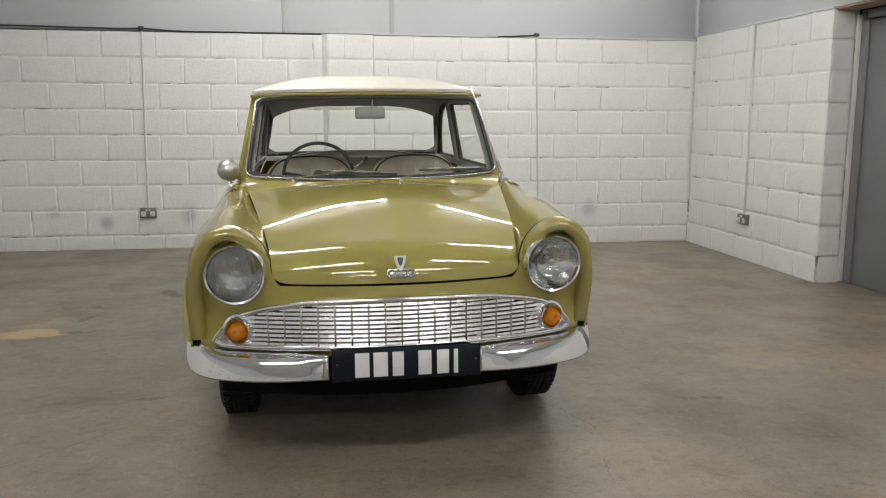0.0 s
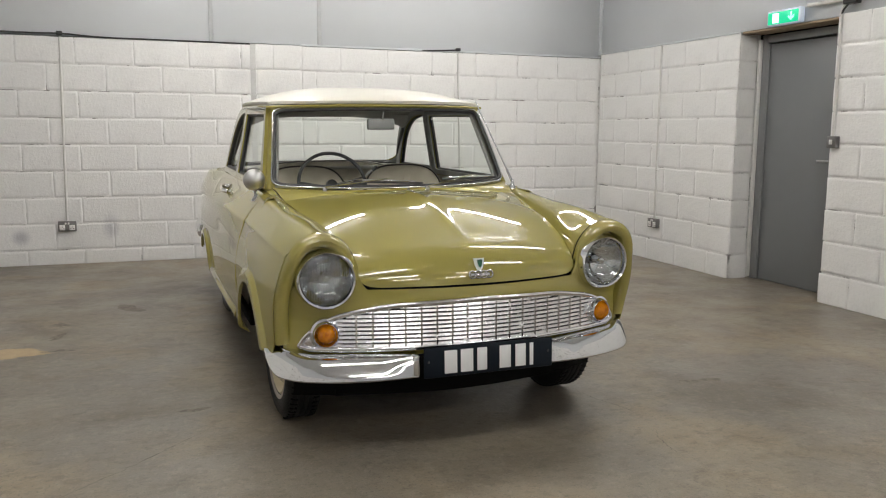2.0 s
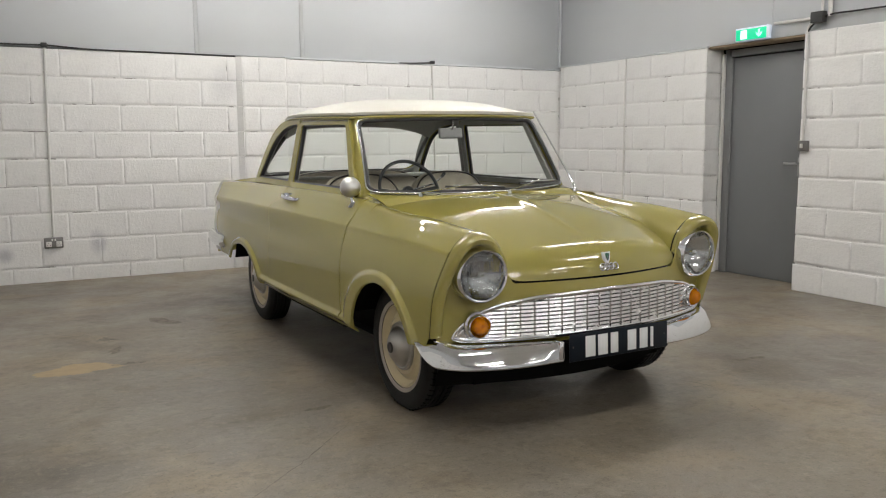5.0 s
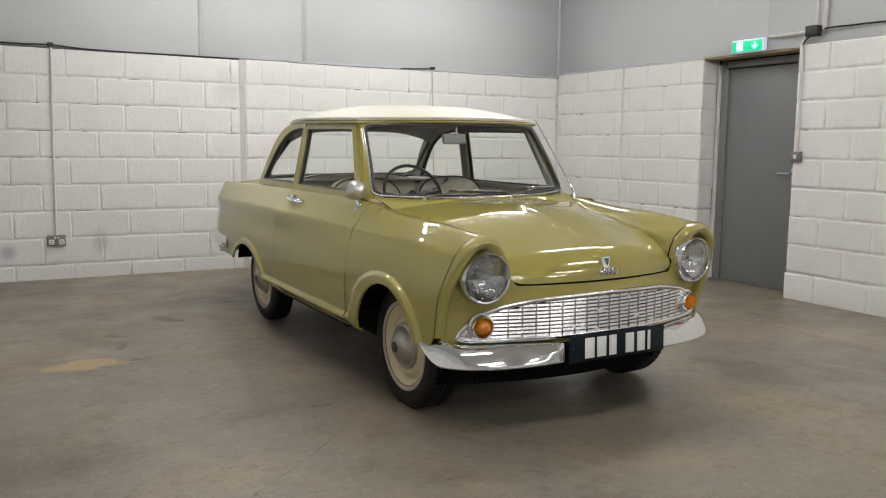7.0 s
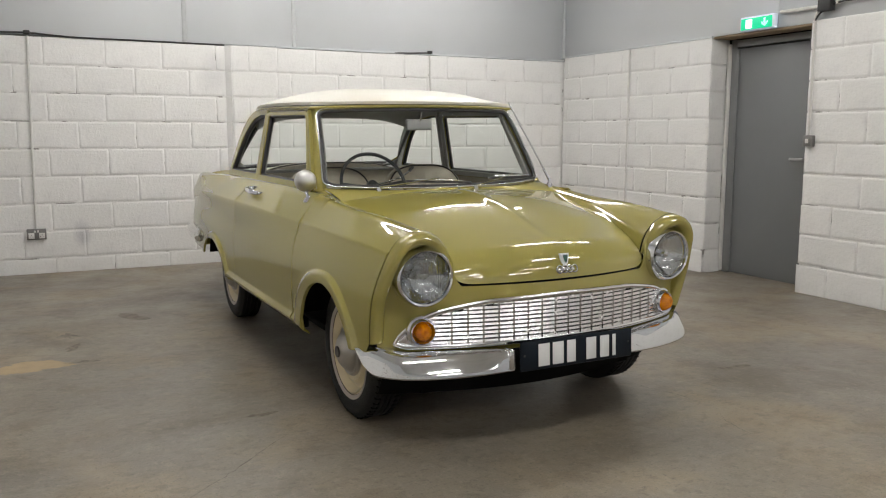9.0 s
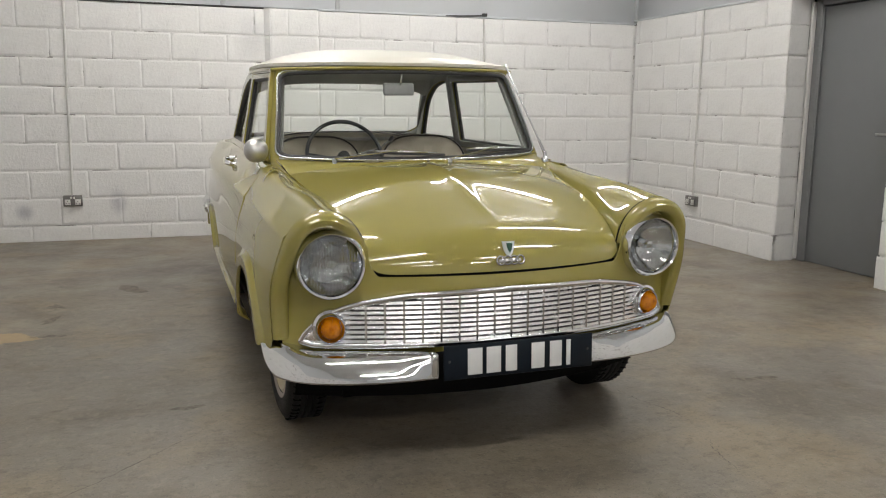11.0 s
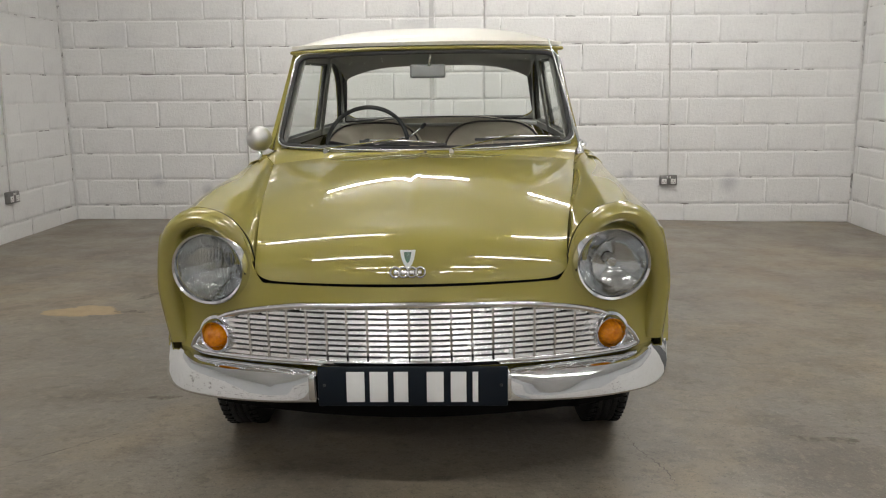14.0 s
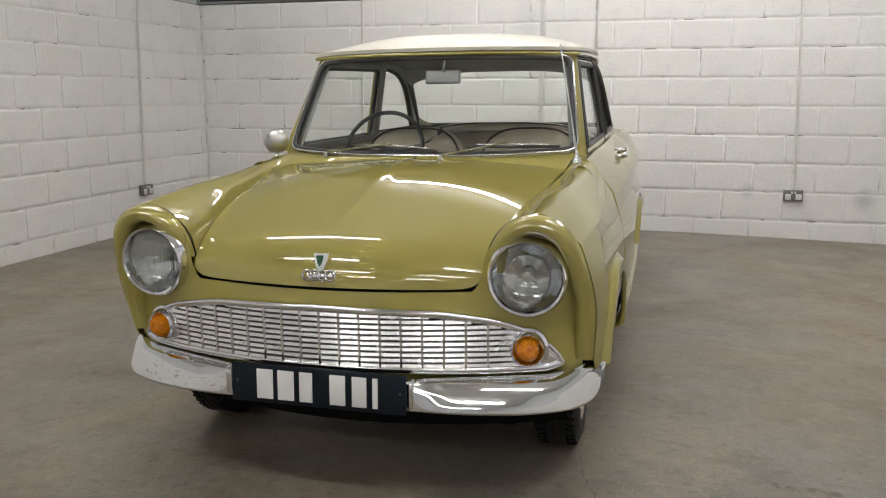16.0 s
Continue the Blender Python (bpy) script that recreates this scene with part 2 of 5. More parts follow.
def catmull(pts, n):
    """n + 1 points along a smooth curve through pts, even in each span's share of length."""
    p = [np.array(q, float) for q in pts]
    seg = [max(1e-6, np.linalg.norm(b - a)) ** 0.5 for a, b in zip(p, p[1:])]
    knots = np.concatenate([[0], np.cumsum(seg)])
    ext = [2 * p[0] - p[1]] + p + [2 * p[-1] - p[-2]]
    kx = np.concatenate([[knots[0] - seg[0]], knots, [knots[-1] + seg[-1]]])
    dense = []
    m = max(8, 6 * n // len(seg))
    for i in range(len(seg)):
        p0, p1, p2, p3 = ext[i:i + 4]
        t0, t1, t2, t3 = kx[i:i + 4]
        for t in np.linspace(t1, t2, m, endpoint=i == len(seg) - 1):
            a1 = (t1 - t) / (t1 - t0) * p0 + (t - t0) / (t1 - t0) * p1
            a2 = (t2 - t) / (t2 - t1) * p1 + (t - t1) / (t2 - t1) * p2
            a3 = (t3 - t) / (t3 - t2) * p2 + (t - t2) / (t3 - t2) * p3
            b1 = (t2 - t) / (t2 - t0) * a1 + (t - t0) / (t2 - t0) * a2
            b2 = (t3 - t) / (t3 - t1) * a2 + (t - t1) / (t3 - t1) * a3
            dense.append((t2 - t) / (t2 - t1) * b1 + (t - t1) / (t2 - t1) * b2)
    return resample(np.array(dense), n)


def spline(pts, n, at=None):
    """n + 1 points along a curve of steady curvature through pts; at: shared stations of the knots."""
    p = np.array(pts, float)
    if at is None:
        at = np.concatenate([[0], np.cumsum(np.linalg.norm(np.diff(p, axis=0), axis=1) ** 0.7)])
    h = np.diff(at)
    m = len(p)
    a, b = np.eye(m), np.zeros(p.shape)
    for i in range(1, m - 1):
        a[i, i - 1:i + 2] = h[i - 1], 2 * (h[i - 1] + h[i]), h[i]
        b[i] = 6 * ((p[i + 1] - p[i]) / h[i] - (p[i] - p[i - 1]) / h[i - 1])
    c = np.linalg.solve(a, b)
    out = []
    for u in np.linspace(at[0], at[-1], n + 1):
        i = min(max(int(np.searchsorted(at, u)) - 1, 0), m - 2)
        q, r = at[i + 1] - u, u - at[i]
        out.append(c[i] * q ** 3 / (6 * h[i]) + c[i + 1] * r ** 3 / (6 * h[i]) + (p[i] / h[i] - c[i] * h[i] / 6) * q + (p[i + 1] / h[i] - c[i + 1] * h[i] / 6) * r)
    return np.array(out)


def resample(d, n):
    d = np.asarray(d, float)
    s = np.concatenate([[0], np.cumsum(np.linalg.norm(np.diff(d, axis=0), axis=1))])
    u = np.linspace(0, s[-1], n + 1)
    return np.stack([np.interp(u, s, d[:, k]) for k in range(d.shape[1])], 1)


def knot(pairs):
    """A smooth function through (x, value) pairs."""
    xs = np.array([a for a, _ in pairs], float)
    vs = np.array([b for _, b in pairs], float)
    h = np.diff(xs)
    d = np.diff(vs) / h
    m = np.zeros(len(xs))
    m[0], m[-1] = d[0], d[-1]
    for i in range(1, len(xs) - 1):
        m[i] = 0 if d[i - 1] * d[i] <= 0 else (h[i - 1] + h[i]) / (h[i - 1] / d[i - 1] + h[i] / d[i])

    def f(x):
        x = min(max(x, xs[0]), xs[-1])
        i = min(int(np.searchsorted(xs, x, "right")) - 1, len(h) - 1)
        t = (x - xs[i]) / h[i]
        return float((2 * t**3 - 3 * t**2 + 1) * vs[i] + (t**3 - 2 * t**2 + t) * h[i] * m[i] + (3 * t**2 - 2 * t**3) * vs[i + 1] + (t**3 - t**2) * h[i] * m[i + 1])
    return f


def sheet(name, rows, mat, thick=0.0, flip=False, closed=False):
    """A surface through rows of points; thick: a wall of that thickness behind it."""
    rows = [list(r) for r in rows]
    nr, nc = len(rows), len(rows[0])
    verts = [p for r in rows for p in r]
    faces = []
    for i in range(nr - 1):
        for j in range(nc if closed else nc - 1):
            k = (j + 1) % nc
            q = (i * nc + j, i * nc + k, (i + 1) * nc + k, (i + 1) * nc + j)
            faces.append(q[::-1] if flip else q)
    me = mesh_of(name, verts, faces, mat)
    if thick:
        bm = bmesh.new()
        bm.from_mesh(me)
        bmesh.ops.solidify(bm, geom=bm.faces[:], thickness=thick)
        bm.normal_update()
        bm.to_mesh(me)
        bm.free()
        me.polygons.foreach_set("use_smooth", [True] * len(me.polygons))
    return sharp(me)


def sharp(me, degrees=35):
    """Keeps edges sharper than this angle crisp."""
    bm = bmesh.new()
    bm.from_mesh(me)
    for e in bm.edges:
        if len(e.link_faces) == 2 and e.calc_face_angle(0) > radians(degrees):
            e.smooth = False
    bm.to_mesh(me)
    bm.free()
    return me


def mirrored(rows):
    return [[(-p[0], p[1], p[2]) for p in r] for r in rows]


def tube(name, pts, r, mat, sides=8, closed=False, squash=(1.0, 1.0), taper=None):
    """A round bar along pts."""
    p = [Vector(q) for q in pts]
    n = len(p)
    verts, faces = [], []
    up = Vector((0, 0, 1))
    prev = None
    for i in range(n):
        a = p[i - 1] if (i or closed) else p[i]
        b = p[(i + 1) % n] if (i < n - 1 or closed) else p[i]
        t = (b - a).normalized()
        if prev is None:
            prev = t.cross(up) if abs(t.z) < 0.95 else t.cross(Vector((1, 0, 0)))
        s = (prev - t * prev.dot(t)).normalized()
        prev = s
        w = t.cross(s)
        rr = r * (taper[0] + (taper[1] - taper[0]) * i / (n - 1) if taper else 1)
        for k in range(sides):
            q = 2 * math.pi * k / sides
            verts.append(p[i] + s * math.cos(q) * rr * squash[0] + w * math.sin(q) * rr * squash[1])
    for i in range(n if closed else n - 1):
        j = (i + 1) % n
        for k in range(sides):
            m = (k + 1) % sides
            faces.append((i * sides + k, i * sides + m, j * sides + m, j * sides + k))
    if not closed:
        faces.append(tuple(range(sides))[::-1])
        faces.append(tuple((n - 1) * sides + k for k in range(sides)))
    me = mesh_of(name, verts, faces, mat)
    return sharp(me, 60)


def lathe(name, profile, mat, segs=48, axis="y"):
    """A turned shape; profile: (radius, along the axis)."""
    rows = []
    for r, a in profile:
        ring = []
        for k in range(segs):
            q = 2 * math.pi * k / segs
            c, s = r * math.cos(q), r * math.sin(q)
            ring.append({"y": (c, a, s), "x": (a, c, s), "z": (c, s, a)}[axis])
        rows.append(ring)
    me = sheet(name, rows, mat, closed=True)
    bm = bmesh.new()
    bm.from_mesh(me)
    bmesh.ops.remove_doubles(bm, verts=bm.verts, dist=1e-6)
    bmesh.ops.recalc_face_normals(bm, faces=bm.faces)
    bm.to_mesh(me)
    bm.free()
    return sharp(me, 40)


def box(name, sx, sy, sz, mat, bevel=0.004, at=(0, 0, 0), segments=2):
    """A box with softened edges, centred at the given place."""
    bm = bmesh.new()
    bmesh.ops.create_cube(bm, size=1.0)
    bmesh.ops.scale(bm, vec=(sx, sy, sz), verts=bm.verts)
    if bevel:
        bmesh.ops.bevel(bm, geom=bm.edges[:], offset=bevel, segments=segments, affect="EDGES", profile=0.5)
    bmesh.ops.translate(bm, vec=at, verts=bm.verts)
    return sharp(from_bm(name, bm, mat), 50)


def thing(name, label, category, group="", kind="", matrix=None):
    ob = new(name)
    ob.empty_display_size = 0.1
    if matrix is not None:
        ob.matrix_basis = matrix
    return tagged(ob, label, category, group, kind)


def filled(name, outline, holes, mat, place, thick):
    """A flat plate with holes from loops of 2D points, bent into place by place(a, b)."""
    bm = bmesh.new()
    for loop in (outline, *holes):
        vs = [bm.verts.new((a, b, 0)) for a, b in loop]
        for i in range(len(vs)):
            bm.edges.new((vs[i - 1], vs[i]))
    bmesh.ops.triangle_fill(bm, edges=bm.edges[:], use_beauty=True, use_dissolve=False)
    for v in bm.verts:
        v.co = place(v.co.x, v.co.y)
    bmesh.ops.recalc_face_normals(bm, faces=bm.faces)
    if thick:
        bmesh.ops.solidify(bm, geom=bm.faces[:], thickness=thick)
        bmesh.ops.recalc_face_normals(bm, faces=bm.faces)
    me = bpy.data.meshes.new(name)
    bm.to_mesh(me)
    bm.free()
    me.materials.append(mat)
    return me


# ---- the room ----
X0, X1, Y0, Y1 = -3.16, 3.82, -7.0, 8.0
WALL_T, TOP = 0.21, 2.0
PIER = (0.128, 0.573)


def floor_z(x):
    t = min(max((x - 1.0) / 2.6, 0), 1)
    return 0.012 - 0.040 * t * t * (3 - 2 * t)


def build_floor():
    rows = []
    for i in range(61):
        x = X0 - 0.3 + (X1 + 0.9 - X0) * i / 60
        rows.append([(x, y, floor_z(x)) for y in np.linspace(Y0 - 0.3, Y1 + 0.3, 29)])
    me = sheet("floor", rows, FLOOR)
    tagged(new("floor", me), "worn grey painted concrete floor with stains", "floor", kind="structure")


build_floor()
walls = {}
for name, c, s in (("wall_back", ((X0 + X1) / 2, Y1 + 0.0035 + WALL_T / 2, TOP / 2 - 0.1), (X1 - X0 + 0.5, WALL_T, TOP + 0.19)),
                   ("wall_left", (X0 - 0.0035 - WALL_T / 2, (Y0 + Y1) / 2, TOP / 2 - 0.1), (WALL_T, Y1 - Y0, TOP + 0.19))):
    me = box(name, *s, MORTAR, 0)
    walls[name] = tagged(new(name, me), "white painted concrete block wall with rough joints", "wall", kind="structure")
    walls[name].location = c
DOOR_Y0, DOOR_Y1, DOOR_TOP = 4.73, 5.755, 2.02


def wall_right():
    bm = bmesh.new()
    for a, b in ((Y0, DOOR_Y0), (DOOR_Y1, Y1)):
        r = bmesh.ops.create_cube(bm, size=1.0)["verts"]
        bmesh.ops.scale(bm, vec=(WALL_T, b - a - 0.02, TOP + 0.26), verts=r)
        bmesh.ops.translate(bm, vec=(X1 + 0.0035 + WALL_T / 2, (a + b) / 2, TOP / 2 - 0.1), verts=r)
    walls["wall_right"] = tagged(new("wall_right", from_bm("wall_right", bm, MORTAR, False)), "white painted concrete block wall beside the door", "wall", kind="structure")


wall_right()
for name, c, s, mat, lab in (
        ("ceiling", ((X0 + X1) / 2, (Y0 + Y1) / 2, CEILING_Z + 0.06), (X1 - X0 + 1.2, Y1 - Y0 + 1.2, 0.1), CEILING, "pale sheet ceiling"),
        ("wall_front", ((X0 + X1) / 2, Y0 - 0.1, CEILING_Z / 2 - 0.1), (X1 - X0 + 1.2, 0.2, CEILING_Z + 0.2), CLADDING, "plain pale wall behind the camera"),
        ("cladding_left", (X0 - 0.12, (Y0 + Y1) / 2, (TOP + CEILING_Z) / 2 + 0.01), (0.16, Y1 - Y0, CEILING_Z - TOP), CLADDING, "smooth pale grey wall cladding above blockwork")):
    tagged(new(name, box(name, *s, mat, 0)), lab, "ceiling" if name == "ceiling" else "wall", kind="structure").location = c


def cladding(name, along, places, at, span, z0, strips=False):
    """Smooth panels above the blocks, side by side, with flat cover strips over the joints."""
    root = thing(name, "smooth pale grey wall panels above the blockwork", "wall", kind="structure")
    lo, hi = span
    cuts = [lo, *places, hi]
    zc, h = (z0 + CEILING_Z) / 2, CEILING_Z - z0
    for a, b in zip(cuts, cuts[1:]):
        w = b - a - 0.003
        me = box("panel", *((w, 0.03, h) if along == "x" else (0.03, w, h)), CLADDING, 0.0015, segments=1)
        part("panel", me, root).location = ((a + b) / 2, at + 0.015, zc) if along == "x" else (at + 0.015, (a + b) / 2, zc)
    if strips:
        for p in places:
            part("cover_strip", box("cover_strip", 0.040, 0.005, h - 0.004, COVER, 0.0015, segments=1), root).location = (p, at - 0.002, zc)
    me = box("backing", *((hi - lo, 0.1, h) if along == "x" else (0.1, hi - lo, h)), COVER, 0)
    part("backing", me, root).location = ((lo + hi) / 2, at + 0.083, zc) if along == "x" else (at + 0.083, (lo + hi) / 2, zc)
    return root


clad_back = cladding("cladding_back", "x", (-0.242, 0.760), Y1 + 0.03, (X0 - 0.2, X1 + 0.03), TOP + 0.012, True)
for a, b, c in ((PIER[1], X1, 0), (DOOR_Y1, Y1, 1)):
    size, place = ((b - a, 0.045, 0.016), ((a + b) / 2, Y1 + 0.012, TOP + 0.007)) if c == 0 else ((0.040, b - a, 0.016), (X1 + 0.010, (a + b) / 2, TOP + 0.040))
    tagged(new("trim", box("trim", *size, CLADDING, 0.002)), "pale ledge strip between blockwork and panels", "trim", kind="structure").location = place
clad_right = cladding("cladding_right", "y", (2.07, 5.07), X1 + 0.02, (Y0, Y1 + 0.03), TOP + 0.045)
tagged(new("trim", box("trim", 0.03, 0.03, CEILING_Z - TOP, CLADDING, 0.003)), "pale corner trim between wall panels", "trim", kind="structure").location = (X1 + 0.005, Y1 + 0.015, (TOP + CEILING_Z) / 2 + 0.03)


# ---- the car: x across, y back from the front axle, z up ----
CAR = thing("car", "olive green two-door saloon car with cream roof and chrome bumpers", "car", matrix=pose(0.297, 3.42, 0.0, 0, -0.6, 0.4))
GAP = 0.004

# front edge of the wing, from the bonnet corner over the lamp and down to the bumper: x, y, z
RIM_PATH = [(0.452, -0.475, 0.7), (0.465, -0.48, 0.762), (0.512, -0.492, 0.831), (0.588, -0.501, 0.862), (0.648, -0.501, 0.848), (0.686, -0.498, 0.82), (0.705, -0.495, 0.79), (0.712, -0.494, 0.779), (0.718, -0.49, 0.76), (0.738, -0.463, 0.685), (0.752, -0.435, 0.6), (0.745, -0.388, 0.432)]
WING_EDGE = RIM_PATH[:2] + [(0.520, -0.492, 0.830), (0.600, -0.500, 0.858), (0.640, -0.500, 0.843), (0.676, -0.498, 0.811), (0.704, -0.495, 0.786)] + RIM_PATH[7:]
WING_FRONT = [(0.487, -0.25, 0.798), (0.512, -0.25, 0.836), (0.59, -0.25, 0.875), (0.634, -0.25, 0.874), (0.665, -0.25, 0.85), (0.697, -0.25, 0.821), (0.72, -0.25, 0.8005), (0.728, -0.25, 0.792), (0.732, -0.25, 0.776), (0.753, -0.25, 0.7), (0.769, -0.25, 0.6), (0.77, -0.25, 0.27)]
WING_MID = [(0.53, 0.02, 0.846), (0.56, 0.02, 0.874), (0.62, 0.02, 0.889), (0.645, 0.02, 0.885), (0.674, 0.02, 0.861), (0.703, 0.02, 0.832), (0.726, 0.02, 0.8085), (0.734, 0.02, 0.8), (0.738, 0.02, 0.784), (0.763, 0.02, 0.7), (0.779, 0.02, 0.6), (0.778, 0.02, 0.27)]
WING_REAR = [(0.59, 0.456, 0.906), (0.612, 0.456, 0.9195), (0.638, 0.456, 0.922), (0.655, 0.456, 0.917), (0.681, 0.456, 0.883), (0.708, 0.456, 0.846), (0.7285, 0.456, 0.8165), (0.736, 0.456, 0.808), (0.74, 0.456, 0.792), (0.769, 0.456, 0.7), (0.783, 0.456, 0.6), (0.775, 0.456, 0.27)]
# wheel openings: centre along and up, half length, height, width of the pressed band at the front and at the rear foot
ARCHES = ((0.005, 0.290, 0.305, 0.314, 0.046, 0.110), (2.20, 0.275, 0.385, 0.27, 0.046, 0.046))


def arch_z(y):
    """The lower edge of the body side, with both wheel openings."""
    z = 0.318
    if y < -0.1:
        z = 0.395
    if y > 2.5:
        z = 0.41
    for c, zc, a, b, w0, w1 in ARCHES:
        q = (y - c) / a
        if abs(q) < 1:
            z = max(z, zc + b * math.sqrt(1 - q * q))
    return z


def flare(p):
    """Raised band round the wheel openings and along the sill."""
    x, y, z = p
    d = z - 0.37
    best = 0.0
    for c, zc, a, b, w0, w1 in ARCHES:
        q = math.hypot((y - c) / a, (z - zc) / b)
        e = (q - 1) * (a + b) / 2
        back = min(max((y - c) / a, 0), 1.3)
        w = w0 + (w1 - w0) * back ** 1.5
        if z > 0.335 and e < w:
            t = min(max((w - e) / (w * 0.42), 0), 1)
            best = max(best, 0.019 * t * t * (3 - 2 * t))
    if 0.30 < y < 1.83:
        t = min(max(1 - abs(z - 0.368) / 0.028, 0), 1)
        best = max(best, 0.017 * t * t * (3 - 2 * t))
        if z < 0.36:
            best -= 0.045 * min((0.36 - z) / 0.07, 1)
    return (x + best, y, z)


def trimmed(col, n):
    """A column of the body side cut off at the wheel opening or sill, in n steps."""
    out = [col[0]]
    for a, b in zip(col, col[1:]):
        fa, fb = a[2] - arch_z(a[1]), b[2] - arch_z(b[1])
        if fb < 0:
            t = fa / (fa - fb)
            out.append(a + (b - a) * t)
            break
        out.append(b)
    return [flare(p) for p in resample(out, n)]


def creased(pts, at):
    """A column of the body side with a crisp fold at one of its points."""
    upper = resample(catmull(pts[:at + 1], 60), 32)
    return [tuple(p) for p in upper[:-1]] + trimmed(catmull(pts[at:], 110), 66)


def spread(lo, hi, n, extra=()):
    """Stations from lo to hi, closer together near the ends of the wheel openings."""
    ys = set(np.round(np.linspace(lo, hi, n), 4))
    for c, a in ((0.005, 0.305), (2.20, 0.385)):
        for k in range(41):
            y = c + a * math.sin(math.pi * (k / 40 - 0.5)) * 0.9999
            if lo < y < hi:
                ys.add(round(y, 4))
    return sorted(ys | set(extra))


def wing_columns():
    lines = [spline([c[i] for c in (WING_REAR, WING_MID, WING_FRONT, WING_EDGE)], 72, np.array((0, 0.436, 0.706, 0.930))) for i in range(12)]
    return [[ln[k] for ln in lines] for k in range(73)]


WING_ROWS = [creased(c, 7) for c in wing_columns()]


def side_section(y):
    """The door and rear quarter: from the window sill down to the sill."""
    w = knot([(0.345, 0.0), (1.2, 0.006), (2.0, 0.0), (2.7, -0.016), (3.05, -0.036), (3.2, -0.056), (3.28, -0.082)])(y)
    top = knot([(0.345, 0.925), (1.0, 0.940), (1.7, 0.940), (2.4, 0.934), (3.28, 0.918)])(y)
    sw = knot([(0.40, 0.804), (1.4, 0.822), (2.2, 0.820), (3.28, 0.803)])(y)
    sx = knot([(0.40, 0.731), (0.9, 0.747), (1.5, 0.761), (2.2, 0.766), (3.28, 0.766)])(y) + w
    lo = knot([(0.40, 0.783), (1.0, 0.785), (2.0, 0.786), (3.28, 0.786)])(y) + w
    inn = knot([(0.345, 0.620), (0.6, 0.622), (2.2, 0.622), (2.6, 0.645), (3.28, 0.690)])(y)
    ax, az, cx, cz = inn + 0.036 + w, top - 0.014, sx + 0.006, sw + 0.001
    flank = [(ax + (cx - ax) * t, y, az + (cz - az) * t) for t in (0.0, 0.32, 0.66, 0.92, 1.0)]
    return [np.array(p) for p in ((inn + w * 0.8, y, top), (inn + 0.020 + w, y, top - 0.003), *flank, (cx + 0.004, y, cz - 0.016),
                                  (lo - 0.014, y, 0.70), (lo, y, 0.60), (0.785 + w, y, 0.45), (0.773 + w, y, 0.26))]


def side_rows(y0, y1, n):
    return [creased(side_section(y), 6) for y in spread(y0, y1, n)]


# bonnet
B_AT = np.array((0, 0.28, 0.57, 0.74, 0.845, 0.925, 1.0))
b_mid = spline([(0, 0.335, 0.934), (0, 0.05, 0.911), (0, -0.25, 0.838), (0, -0.43, 0.790), (0, -0.515, 0.760), (0, -0.562, 0.706), (0, -0.578, 0.648)], 120, B_AT)
b_edge = spline([(0.571, 0.345, 0.897), (0.528, 0.045, 0.850), (0.482, -0.25, 0.798), (0.459, -0.39, 0.752), (0.450, -0.452, 0.718), (0.446, -0.486, 0.684), (0.442, -0.498, 0.646)], 120, B_AT)


def bonnet_point(u, v):
    """u across from -1 to 1, v from the screen to the nose."""
    a = abs(u)
    v = v * (1 - 0.050 * a ** 24)
    i = min(int(v * 120), 119)
    f = v * 120 - i
    m, e = b_mid[i] * (1 - f) + b_mid[i + 1] * f, b_edge[i] * (1 - f) + b_edge[i + 1] * f
    x = e[0] * u
    k = a ** 2.0
    y = m[1] + (e[1] - m[1]) * k
    z = m[2] + (e[2] - m[2]) * k
    ridge = 0.0055 * math.exp(-(abs(x) / 0.020) ** 1.4) * min(1, max(0, (0.84 - v) / 0.30)) * min(1, v / 0.05)
    return (x, y - ridge * 0.3, z + ridge)


us = np.sin(np.linspace(-math.pi / 2, math.pi / 2, 97))
bonnet = part("bonnet", sheet("bonnet", [[bonnet_point(u, v) for u in us] for v in np.linspace(0, 1, 90)], GREEN, 0.006), CAR, "glossy olive bonnet with a centre crease")
# near-black sheet added under the bonnet so the open gaps look shaded
part("bonnet_seal", sheet("bonnet_seal", [[(p[0] * 0.995, p[1] + 0.02, p[2] - 0.03) for p in (bonnet_point(u * 1.02 if abs(u) < 0.98 else u, v) for u in us[::4])] for v in np.linspace(0, 1, 24)], DARK), bonnet)

# badge on the bonnet
badge = part("badge", box("badge", 0.080, 0.010, 0.015, SATIN, 0.004, (0, 0, 0)), bonnet, "small chrome badge with a green enamel shield", Matrix.Translation((0, -0.582, 0.682)) @ pose(0, 0, 0, -14))
for k in range(4):
    ring = [(0.0135 * math.cos(q), -0.006, 0.0135 * math.sin(q)) for q in np.linspace(0, 2 * math.pi, 24, endpoint=False)]
    part("badge_ring", tube("badge_ring", ring, 0.0036, CHROME, 6, closed=True), badge, "", Matrix.Translation((-0.0345 + 0.023 * k, -0.002, 0)))
shield = [(-0.017, 0.060), (0.017, 0.060), (0.014, 0.038), (0.009, 0.022), (0, 0.008), (-0.009, 0.022), (-0.014, 0.038)]
part("shield", filled("shield", [(a * 1.25, b * 1.04) for a, b in shield], [], PLATE_WHITE, lambda a, b: (a, -0.001, b), 0.008), badge)
part("shield_enamel", filled("shield_enamel", [(a * 0.62, 0.024 + (b - 0.008) * 0.62) for a, b in shield], [], BADGE_GREEN, lambda a, b: (a, -0.0035 - 0.004, b), 0.003), badge)

